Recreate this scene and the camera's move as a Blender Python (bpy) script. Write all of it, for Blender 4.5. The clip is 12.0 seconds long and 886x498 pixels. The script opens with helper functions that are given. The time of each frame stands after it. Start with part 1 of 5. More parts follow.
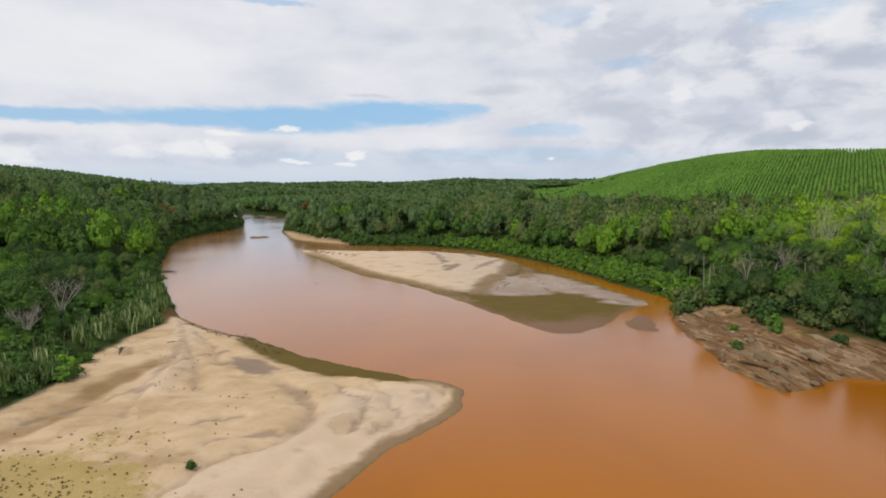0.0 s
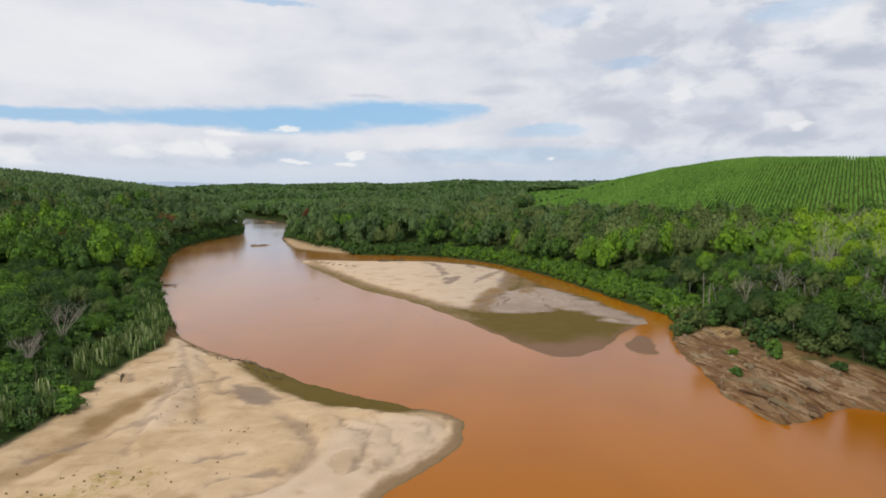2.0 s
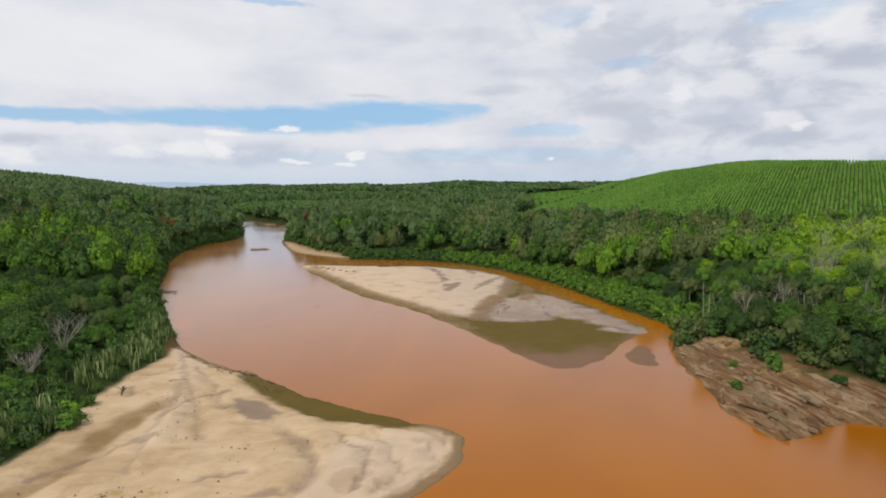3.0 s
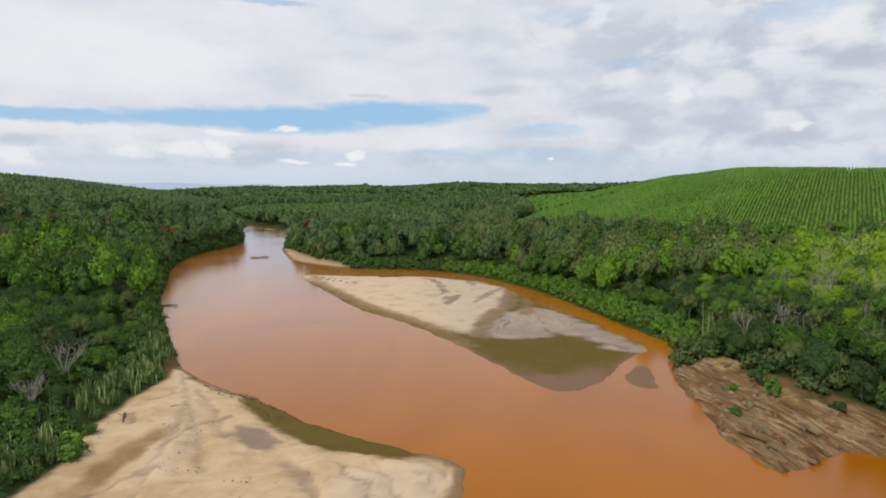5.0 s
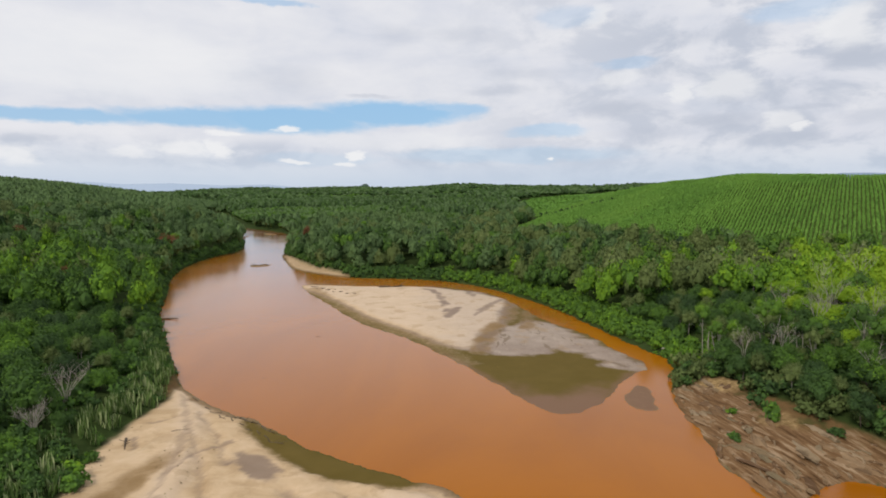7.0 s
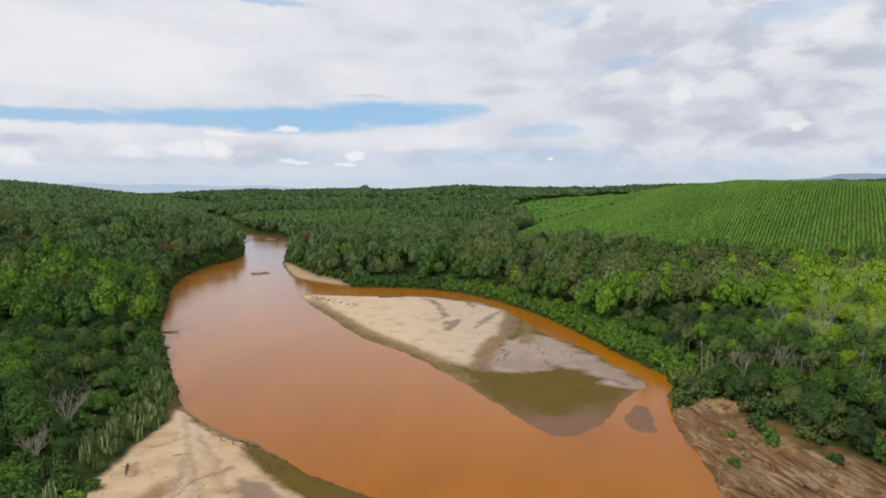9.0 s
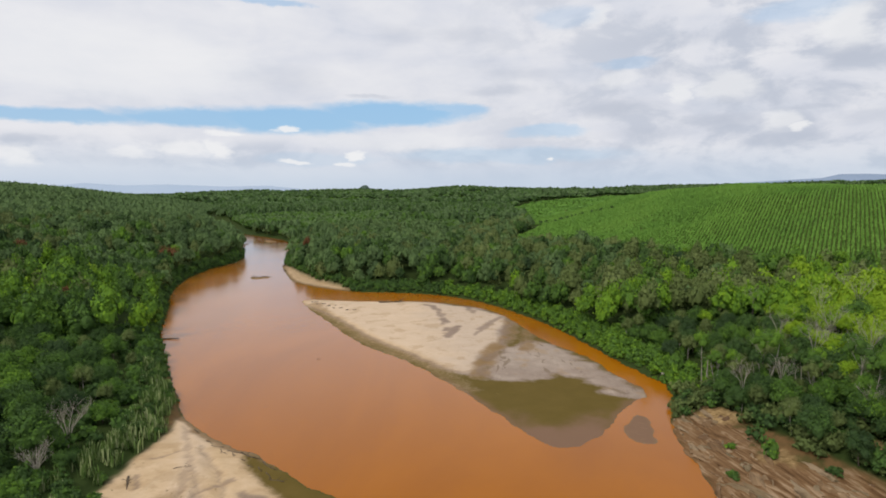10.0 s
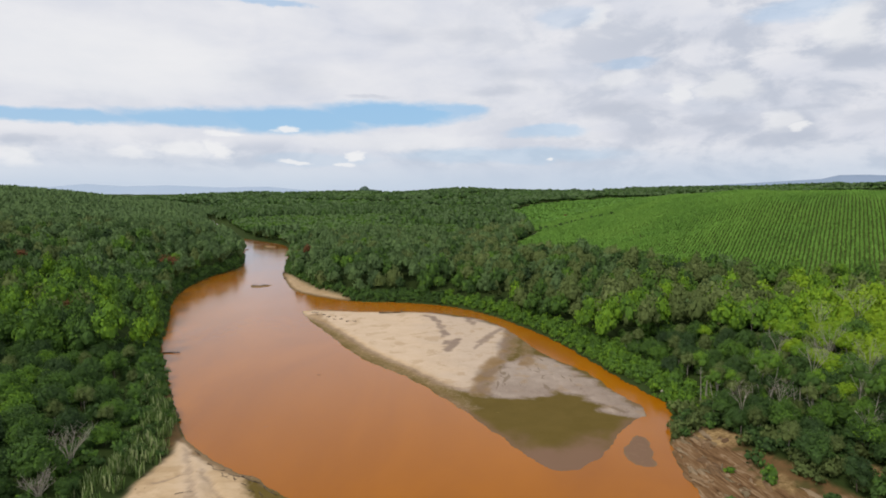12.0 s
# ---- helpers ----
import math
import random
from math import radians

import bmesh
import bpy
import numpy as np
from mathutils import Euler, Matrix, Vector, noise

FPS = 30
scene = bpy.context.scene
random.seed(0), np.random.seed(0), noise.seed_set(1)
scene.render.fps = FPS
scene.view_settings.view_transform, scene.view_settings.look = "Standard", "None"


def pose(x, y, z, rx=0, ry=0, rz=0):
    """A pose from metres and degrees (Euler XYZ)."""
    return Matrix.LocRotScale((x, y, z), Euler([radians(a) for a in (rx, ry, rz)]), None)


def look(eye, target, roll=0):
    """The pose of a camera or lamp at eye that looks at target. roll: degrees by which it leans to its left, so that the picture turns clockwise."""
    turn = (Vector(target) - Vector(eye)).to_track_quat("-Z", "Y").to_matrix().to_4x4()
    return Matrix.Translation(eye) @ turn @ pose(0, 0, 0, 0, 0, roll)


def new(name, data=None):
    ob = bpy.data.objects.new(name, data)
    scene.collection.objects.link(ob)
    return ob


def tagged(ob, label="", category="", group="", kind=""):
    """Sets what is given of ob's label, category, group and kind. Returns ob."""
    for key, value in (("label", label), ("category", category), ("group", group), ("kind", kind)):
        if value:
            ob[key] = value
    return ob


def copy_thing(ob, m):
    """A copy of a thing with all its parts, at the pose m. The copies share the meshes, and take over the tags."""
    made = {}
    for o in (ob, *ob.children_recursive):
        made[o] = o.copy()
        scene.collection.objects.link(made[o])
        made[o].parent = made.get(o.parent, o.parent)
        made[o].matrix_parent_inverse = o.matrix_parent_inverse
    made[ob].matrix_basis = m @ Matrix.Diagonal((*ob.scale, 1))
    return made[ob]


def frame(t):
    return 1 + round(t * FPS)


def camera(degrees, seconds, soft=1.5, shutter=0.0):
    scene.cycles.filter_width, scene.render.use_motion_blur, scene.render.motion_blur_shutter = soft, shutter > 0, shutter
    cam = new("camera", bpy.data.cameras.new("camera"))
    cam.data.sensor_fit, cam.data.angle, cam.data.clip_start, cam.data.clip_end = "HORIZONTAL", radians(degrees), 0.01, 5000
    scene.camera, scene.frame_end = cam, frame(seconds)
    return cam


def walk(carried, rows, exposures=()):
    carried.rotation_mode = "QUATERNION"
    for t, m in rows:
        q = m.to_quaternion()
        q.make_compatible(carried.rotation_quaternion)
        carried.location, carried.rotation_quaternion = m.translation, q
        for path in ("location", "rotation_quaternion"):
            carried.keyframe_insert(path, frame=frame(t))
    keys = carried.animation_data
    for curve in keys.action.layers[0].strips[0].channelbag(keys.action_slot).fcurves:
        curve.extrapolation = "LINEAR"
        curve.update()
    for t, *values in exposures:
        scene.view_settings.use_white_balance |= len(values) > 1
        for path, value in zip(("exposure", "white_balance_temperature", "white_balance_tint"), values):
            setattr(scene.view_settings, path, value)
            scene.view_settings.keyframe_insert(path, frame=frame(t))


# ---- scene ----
# ---- camera ----
SCALE = 1.7                                     # metres to one unit of the plan below
cam = camera(74.0, 12.0, soft=1.8)
PATH = [
    (0.0, 0.00, 0.00, 19.00, 0.000, -5.959),
    (1.5, -0.04, 0.09, 21.30, -0.004, -5.954),
    (3.0, -0.08, 0.17, 23.60, -0.010, -5.950),
    (4.5, -0.12, 0.23, 25.90, -0.016, -5.947),
    (6.0, -0.16, 0.29, 28.18, -0.025, -5.943),
    (7.5, -0.19, 0.34, 30.45, -0.035, -5.938),
    (9.0, -0.23, 0.38, 32.74, -0.046, -5.931),
    (10.5, -0.26, 0.40, 35.06, -0.058, -5.920),
    (12.0, -0.30, 0.42, 37.46, -0.072, -5.904),
]
walk(cam, [(t, pose(SCALE * x, SCALE * y, SCALE * z, 90 + pitch, 0, yaw)) for t, x, y, z, yaw, pitch in PATH])

# ---- light: hazy sun, broken cloud ----
SUN_EL, SUN_AZ = radians(52), radians(222)      # azimuth clockwise from +y


class Nodes:
    """Short calls for building a node tree."""

    def __init__(self, tree):
        self.tree = tree
        tree.nodes.clear()

    def add(self, kind, inputs=(), **props):
        n = self.tree.nodes.new(kind)
        for key, value in props.items():
            if key == "op":
                n.operation = value
            elif key == "mode":
                n.blend_type = value
            elif key == "data":
                n.data_type = value
            elif key == "attr":
                n.attribute_name = value
            elif key == "dims":
                n.noise_dimensions = value
        for key, value in dict(inputs).items():
            if isinstance(value, bpy.types.NodeSocket):
                self.tree.links.new(value, n.inputs[key])
            else:
                n.inputs[key].default_value = value
        return n

    def math(self, op, a, b=0.0, c=0.0):
        return self.add("ShaderNodeMath", {0: a, 1: b, 2: c}, op=op).outputs[0]

    def step(self, v, lo, hi):
        n = self.add("ShaderNodeMapRange", {0: v, 1: lo, 2: hi, 3: 0.0, 4: 1.0})
        n.interpolation_type = "SMOOTHSTEP"
        return n.outputs[0]

    def mix(self, fac, a, b, mode="MIX"):
        n = self.add("ShaderNodeMix", {0: fac}, data="RGBA", mode=mode)
        for sock, value in ((n.inputs[6], a), (n.inputs[7], b)):
            if isinstance(value, bpy.types.NodeSocket):
                self.tree.links.new(value, sock)
            else:
                sock.default_value = (*value, 1.0)
        return n.outputs[2]

    def noise(self, vector, scale, detail=4.0, rough=0.55, distort=0.0):
        return self.add("ShaderNodeTexNoise", {"Vector": vector, "Scale": scale, "Detail": detail, "Roughness": rough, "Distortion": distort}).outputs[0]

    def stretch(self, vector, scale, turn=0.0):
        return self.add("ShaderNodeMapping", {"Vector": vector, "Scale": scale, "Rotation": (0, 0, turn)}).outputs[0]

    def ramp(self, fac, stops):
        n = self.add("ShaderNodeValToRGB", {0: fac})
        r = n.color_ramp
        while len(r.elements) < len(stops):
            r.elements.new(0.5)
        for e, (p, c) in zip(r.elements, stops):
            e.position, e.color = p, (*c, 1.0)
        return n.outputs[0]

    def spots(self, where, rows, rim, core):
        """The strongest of several soft ellipses."""
        total = 0.0
        for a, b, ra, rb, strength in rows:
            q = self.add("ShaderNodeVectorMath", {0: where, 1: (1 / ra, 1 / rb, 0), 2: (-a / ra, -b / rb, 0)}, op="MULTIPLY_ADD").outputs[0]
            r = self.add("ShaderNodeVectorMath", {0: q}, op="LENGTH").outputs[1]
            n = self.add("ShaderNodeMapRange", {0: r, 1: rim, 2: core, 3: 0.0, 4: strength})
            n.interpolation_type = "SMOOTHSTEP"
            total = self.math("MAXIMUM", n.outputs[0], total)
        return total

    def place(self):
        """The place on the plan."""
        where = self.add("ShaderNodeNewGeometry").outputs["Position"]
        return self.add("ShaderNodeVectorMath", {0: where, 3: 1 / SCALE}, op="SCALE").outputs[0]

    def attribute(self, name):
        return self.add("ShaderNodeAttribute", attr=name).outputs["Fac"]


# openings, grey bases and white heaps of the cloud sheet: azimuth, rise, half width, half height, strength
BLUE_GAPS = [(-0.599, 0.1018, 0.176, 0.0122, 0.9), (-0.389, 0.1081, 0.152, 0.0179, 0.95), (-0.244, 0.1089, 0.158, 0.0244, 1), (-0.088, 0.1228, 0.153, 0.0226, 1),
    (0.015, 0.1289, 0.057, 0.0132, 0.8), (0.174, 0.0931, 0.069, 0.0122, 0.5), (0.296, 0.1953, 0.059, 0.0122, 0.35), (-0.283, 0.2921, 0.068, 0.0066, 0.6),
    (0.198, 0.2737, 0.063, 0.0188, 0.25), (0.11, 0.0539, 0.219, 0.015, 0.4), (0.533, 0.2528, 0.074, 0.0207, 0.4), (-0.21, 0.0466, 0.108, 0.0132, 0.25)]
GREY_BASES = [(0.272, 0.1286, 0.074, 0.0169, 0.75), (0.438, 0.1016, 0.07, 0.0141, 0.6), (0.593, 0.1814, 0.038, 0.0188, 0.7), (0.521, 0.0706, 0.058, 0.0122, 0.6),
    (0.034, 0.2502, 0.065, 0.016, 0.4), (-0.069, 0.2498, 0.065, 0.0207, 0.35), (0.095, 0.1604, 0.065, 0.0085, 0.45), (-0.26, 0.1735, 0.096, 0.0282, 0.3),
    (-0.614, 0.0689, 0.036, 0.0056, 0.5), (-0.125, 0.1499, 0.046, 0.0047, 0.5), (0.145, 0.1867, 0.072, 0.0113, 0.35), (0.54, 0.1145, 0.035, 0.0047, 0.5),
    (0.334, 0.0867, 0.091, 0.0113, 0.3), (-0.431, 0.0433, 0.202, 0.0113, 0.3), (0.362, 0.2274, 0.099, 0.0132, 0.3), (0.623, 0.1009, 0.038, 0.0132, 0.4)]
WHITE_HEAPS = [(-0.407, 0.061, 0.038, 0.0132, 0.7), (-0.366, 0.0612, 0.02, 0.015, 0.8), (-0.484, 0.0538, 0.029, 0.0094, 0.6), (-0.622, 0.0464, 0.038, 0.0169, 0.7),
    (-0.257, 0.095, 0.027, 0.0056, 0.9), (-0.246, 0.0426, 0.018, 0.0038, 0.8), (-0.145, 0.0537, 0.014, 0.0085, 0.9), (-0.16, 0.0396, 0.019, 0.0056, 0.8),
    (-0.353, 0.0852, 0.031, 0.0047, 0.8), (0.377, 0.1473, 0.024, 0.0207, 0.7), (0.444, 0.1539, 0.054, 0.0244, 0.6), (0.587, 0.2234, 0.052, 0.0376, 0.75),
    (0.542, 0.0874, 0.02, 0.0085, 0.8), (0.516, 0.0984, 0.033, 0.0169, 0.6), (0.189, 0.0478, 0.012, 0.0028, 0.9), (0.251, 0.2722, 0.023, 0.0226, 0.5),
    (0.288, 0.1721, 0.042, 0.015, 0.5), (-0.5, 0.1816, 0.247, 0.0658, 0.55), (-0.079, 0.0775, 0.176, 0.0188, 0.4)]


def build_world():
    world = bpy.data.worlds.new("sky")
    world.use_nodes = True
    scene.world = world
    k = Nodes(world.node_tree)
    sky = k.add("ShaderNodeTexSky")
    sky.sky_type, sky.sun_disc = "NISHITA", False
    sky.sun_elevation, sky.sun_rotation = SUN_EL, SUN_AZ
    blue = k.mix(1.0, sky.outputs[0], (0.105, 0.105, 0.105), "MULTIPLY")
    way = k.add("ShaderNodeTexCoord").outputs["Generated"]
    sep = k.add("ShaderNodeSeparateXYZ", {0: way})
    x, y, z = sep.outputs
    flat = k.math("SQRT", k.math("ADD", k.math("MULTIPLY", x, x), k.math("MULTIPLY", y, y)))
    el = k.math("DIVIDE", z, k.math("MAXIMUM", flat, 0.001))
    az = k.math("ARCTAN2", x, y)
    # the cloud sheet, drawn out towards the horizon, with a ragged warp
    sheet = k.add("ShaderNodeCombineXYZ", {0: az, 1: k.math("MULTIPLY", el, 3.2), 2: 0.0}).outputs[0]
    wide = k.noise(k.stretch(sheet, (1.1, 1.6, 1)), 2.2, 5, 0.5, 0.5)
    fine = k.noise(k.stretch(sheet, (1.5, 0.9, 1)), 6.5, 6, 0.55, 0.3)
    shade = k.math("ADD", k.math("MULTIPLY", wide, 0.62), k.math("MULTIPLY", fine, 0.38))
    cloud = k.ramp(shade, [(0.34, (0.60, 0.64, 0.73)), (0.44, (0.70, 0.72, 0.79)), (0.53, (0.76, 0.77, 0.82)), (0.66, (0.83, 0.83, 0.86))])
    rag_a = k.math("SUBTRACT", k.noise(k.stretch(sheet, (1.3, 1.0, 1)), 9.0, 6, 0.62), 0.5)
    rag_b = k.math("SUBTRACT", k.noise(k.stretch(sheet, (1.0, 0.8, 1)), 14.0, 6, 0.62), 0.5)
    warped = k.add("ShaderNodeCombineXYZ", {0: k.math("ADD", az, k.math("MULTIPLY", rag_a, 0.11)), 1: k.math("ADD", el, k.math("MULTIPLY", rag_b, 0.024)), 2: 0.0}).outputs[0]
    grey = k.spots(warped, GREY_BASES, 1.25, 0.2)
    heap = k.spots(warped, WHITE_HEAPS, 1.15, 0.45)
    gap = k.spots(warped, BLUE_GAPS, 1.15, 0.55)
    # outside the valley's own sky the sheet opens at random
    thin = k.math("MULTIPLY", k.step(k.noise(k.stretch(sheet, (1.2, 2.6, 1)), 3.1, 5, 0.55, 0.4), 0.60, 0.80), k.step(k.math("ABSOLUTE", az), 0.65, 0.9))
    open_sky = k.math("MINIMUM", k.math("ADD", k.math("MULTIPLY", gap, 0.95), k.math("MULTIPLY", thin, 0.45)), 1.0)
    east = k.math("MULTIPLY", k.step(az, -0.15, 0.45), k.math("SUBTRACT", 1.0, k.step(az, 1.2, 2.0)))
    puffs = k.noise(k.stretch(sheet, (1.0, 0.55, 1)), 9.0, 7, 0.6, 0.3)
    low = k.math("MULTIPLY", k.step(el, 0.02, 0.04), k.math("SUBTRACT", 1.0, k.step(el, 0.06, 0.085)))
    east = k.math("MAXIMUM", east, k.math("MULTIPLY", low, 0.8))
    cloud = k.mix(k.math("MULTIPLY", east, k.math("SUBTRACT", 1.0, k.step(puffs, 0.38, 0.58))), cloud, (0.54, 0.58, 0.67))
    cloud = k.mix(grey, cloud, (0.50, 0.54, 0.63))
    colour = k.mix(open_sky, cloud, k.mix(0.7, blue, (0.30, 0.57, 0.88)))
    air = k.math("SUBTRACT", 1.0, k.step(el, -0.01, 0.085))
    colour = k.mix(k.math("MULTIPLY", air, 0.78), colour, (0.52, 0.62, 0.75))
    colour = k.mix(heap, colour, (0.88, 0.88, 0.89))
    back = k.add("ShaderNodeBackground", {0: colour, 1: 1.0})
    out = k.add("ShaderNodeOutputWorld", {0: back.outputs[0]})


build_world()
sun_data = bpy.data.lights.new("sun", "SUN")
sun_data.energy, sun_data.angle, sun_data.color = 1.8, radians(9), (1.0, 0.93, 0.82)
sun = new("sun", sun_data)
sun_from = Vector((math.sin(SUN_AZ) * math.cos(SUN_EL), math.cos(SUN_AZ) * math.cos(SUN_EL), math.sin(SUN_EL)))
sun.matrix_world = look(sun_from * 100, (0, 0, 0))


# ---- materials ----
def material(name):
    m = bpy.data.materials.new(name)
    m.use_nodes = True
    return m, Nodes(m.node_tree)


def finish(k, colour, rough=0.8, bump=None, bump_size=0.1, strength=0.5, spec=0.3, ior=1.45, glow=0.0, through_light=0.0):
    bs = k.add("ShaderNodeBsdfPrincipled", {"Base Color": colour if isinstance(colour, bpy.types.NodeSocket) else (*colour, 1), "Roughness": rough, "Specular IOR Level": spec, "IOR": ior})
    if bump is not None:
        b = k.add("ShaderNodeBump", {"Height": bump, "Distance": bump_size, "Strength": strength})
        k.tree.links.new(b.outputs[0], bs.inputs["Normal"])
    end = bs.outputs[0]
    if through_light:
        tr = k.add("ShaderNodeBsdfTranslucent", {0: colour})
        end = k.add("ShaderNodeMixShader", {0: through_light, 1: end, 2: tr.outputs[0]}).outputs[0]
    k.add("ShaderNodeOutputMaterial", {0: end})


def ground_material():
    m, k = material("ground")
    p = k.place()
    big, mid, fine = k.noise(p, 0.05, 4), k.noise(p, 0.45, 5, 0.6), k.noise(p, 6.0, 5, 0.7)
    # leaf litter and undergrowth
    soil = k.mix(mid, (0.020, 0.034, 0.010), (0.050, 0.075, 0.020))
    grass = k.mix(k.noise(p, 0.3, 5, 0.6), (0.045, 0.075, 0.016), (0.080, 0.115, 0.026))
    earth = k.mix(k.attribute("grass"), soil, grass)
    # dry sand, wet sand, silt with algae, worn rock
    flow = k.noise(k.stretch(p, (0.6, 1.0, 1.0), 0.55), 0.33, 6, 0.62, 1.2)
    dry = k.ramp(k.math("ADD", k.math("MULTIPLY", flow, 0.6), k.math("MULTIPLY", k.noise(p, 0.16, 4), 0.4)),
                 [(0.30, (0.385, 0.262, 0.145)), (0.45, (0.505, 0.362, 0.215)), (0.60, (0.585, 0.432, 0.275)), (0.8, (0.64, 0.505, 0.345))])
    dry = k.mix(k.math("MULTIPLY", k.step(fine, 0.55, 0.75), 0.18), dry, (0.36, 0.27, 0.16))
    pale = k.mix(k.math("ADD", k.math("MULTIPLY", flow, 0.5), k.math("MULTIPLY", k.noise(k.stretch(p, (1.0, 0.5, 1), 0.5), 0.7, 5, 0.6), 0.5)), (0.205, 0.155, 0.120), (0.49, 0.405, 0.33))
    swirl = k.step(k.noise(k.stretch(p, (1.0, 0.4, 1.0), 0.5), 0.30, 5, 0.6, 1.6), 0.55, 0.64)
    pale = k.mix(k.math("MULTIPLY", swirl, 0.65), pale, (0.155, 0.110, 0.065))
    dry = k.mix(k.attribute("pale"), dry, pale)
    dry = k.mix(k.math("MULTIPLY", k.attribute("white"), 0.7), dry, k.mix(flow, (0.56, 0.425, 0.30), (0.62, 0.495, 0.375)))
    wetcol = k.mix(flow, (0.19, 0.120, 0.06), (0.29, 0.20, 0.115))
    tear = k.math("SUBTRACT", k.noise(p, 1.1, 7, 0.68, 0.4), 0.5)

    def zone(name, rag=0.9, lo=0.12, hi=0.85):
        return k.step(k.math("ADD", k.attribute(name), k.math("MULTIPLY", tear, rag)), lo, hi)

    wet = zone("wet", 0.6)
    patchy = k.math("MULTIPLY", k.step(k.math("ADD", k.noise(p, 0.22, 4, 0.55), k.math("MULTIPLY", tear, 0.25)), 0.55, 0.64), 0.40)
    dry = k.mix(patchy, dry, (0.36, 0.245, 0.130))
    streak = k.math("MULTIPLY", k.step(k.noise(k.stretch(p, (1.0, 0.28, 1.0), -0.35), 0.5, 6, 0.6, 0.8), 0.56, 0.76), 0.20)
    dry = k.mix(streak, dry, (0.66, 0.56, 0.42))
    sand = k.mix(wet, dry, wetcol)
    brown = k.mix(mid, (0.185, 0.108, 0.040), (0.265, 0.172, 0.080))
    sand = k.mix(k.math("MULTIPLY", zone("brown", 0.45, 0.05, 1.0), 0.9), sand, brown)
    sand = k.mix(k.math("MULTIPLY", zone("grey", 0.40, 0.05, 1.0), 0.80), sand, (0.200, 0.145, 0.112))
    silt = k.mix(k.noise(p, 0.25, 5, 0.6), (0.092, 0.066, 0.012), (0.150, 0.104, 0.028))
    silt = k.mix(k.math("MULTIPLY", k.step(k.math("ADD", k.attribute("deep"), k.math("MULTIPLY", tear, 0.3)), 0.0, 1.0), 0.9), silt, (0.205, 0.122, 0.080))
    sand = k.mix(zone("silt", 0.8, 0.02, 0.85), sand, silt)
    straw = k.mix(fine, (0.27, 0.195, 0.06), (0.46, 0.35, 0.135))
    sand = k.mix(k.math("MULTIPLY", zone("straw", 2.2, 0.30, 0.9), 0.85), sand, straw)
    across = k.add("ShaderNodeVectorMath", {0: p, 1: (0.98, 0.20, 0.9)}, op="DOT_PRODUCT").outputs["Value"]
    along = k.add("ShaderNodeVectorMath", {0: p, 1: (-0.030, 0.147, 0.0)}, op="DOT_PRODUCT").outputs["Value"]
    strata = k.noise(k.add("ShaderNodeCombineXYZ", {0: across, 1: along, 2: 0.0}).outputs[0], 1.2, 6, 0.62, 1.5)
    rock = k.ramp(strata, [(0.30, (0.062, 0.034, 0.016)), (0.42, (0.135, 0.074, 0.034)), (0.54, (0.195, 0.116, 0.058)), (0.68, (0.33, 0.235, 0.145))])
    col = k.mix(k.attribute("sand"), earth, sand)
    col = k.mix(k.attribute("bare"), col, k.mix(k.noise(p, 0.8, 6, 0.65), (0.085, 0.066, 0.026), (0.215, 0.115, 0.052)))
    col = k.mix(k.attribute("rock"), col, rock)
    col = k.mix(k.attribute("yellow"), col, k.mix(k.step(k.noise(p, 1.6, 6, 0.7), 0.3, 0.7), (0.17, 0.105, 0.042), (0.42, 0.29, 0.140)))
    # grey holds wet hollows and also the ribs' painted relief shading
    damp_and_shading = k.math("MAXIMUM", k.math("MAXIMUM", wet, k.attribute("silt")), k.math("MULTIPLY", k.attribute("grey"), 0.8))
    rough = k.math("SUBTRACT", 0.9, k.math("MULTIPLY", k.math("MULTIPLY", damp_and_shading, k.attribute("sand")), 0.22))
    height = k.math("ADD", k.math("MULTIPLY", flow, 0.6), k.math("MULTIPLY", fine, 0.25))
    finish(k, col, rough, k.math("MULTIPLY", height, k.math("SUBTRACT", 1.0, k.math("MULTIPLY", damp_and_shading, 0.85))), 0.35, 0.8, 0.05)
    return m


def water_material():
    m, k = material("muddy_water")
    p = k.place()
    mud = k.noise(k.stretch(p, (1.0, 0.45, 1.0), -0.5), 0.035, 5, 0.55, 0.6)
    col = k.mix(k.step(mud, 0.35, 0.68), (0.365, 0.120, 0.001), (0.300, 0.096, 0.002))
    rip = k.math("ADD", k.math("MULTIPLY", k.noise(k.stretch(p, (1, 2.2, 1), 0.4), 2.2, 4, 0.6), 0.6), k.math("MULTIPLY", k.noise(p, 0.35, 4, 0.5), 1.4))
    calm = k.math("MULTIPLY", k.step(k.noise(p, 0.022, 4, 0.6), 0.35, 0.7), 0.08)
    wave = k.add("ShaderNodeBump", {"Height": rip, "Distance": 0.03, "Strength": 0.4}).outputs[0]
    mud_side = k.add("ShaderNodeBsdfDiffuse", {0: col})
    sheen = k.add("ShaderNodeBsdfGlossy", {0: (1, 1, 1, 1), "Roughness": k.math("ADD", 0.13, calm), "Normal": wave})
    grow = k.add("ShaderNodeFresnel", {0: 1.33, 1: wave}).outputs[0]
    share = k.math("MINIMUM", k.math("MAXIMUM", k.math("MULTIPLY_ADD", grow, 1.32, -0.042), 0.008), 1.0)
    k.add("ShaderNodeOutputMaterial", {0: k.add("ShaderNodeMixShader", {0: share, 1: mud_side.outputs[0], 2: sheen.outputs[0]}).outputs[0]})
    return m


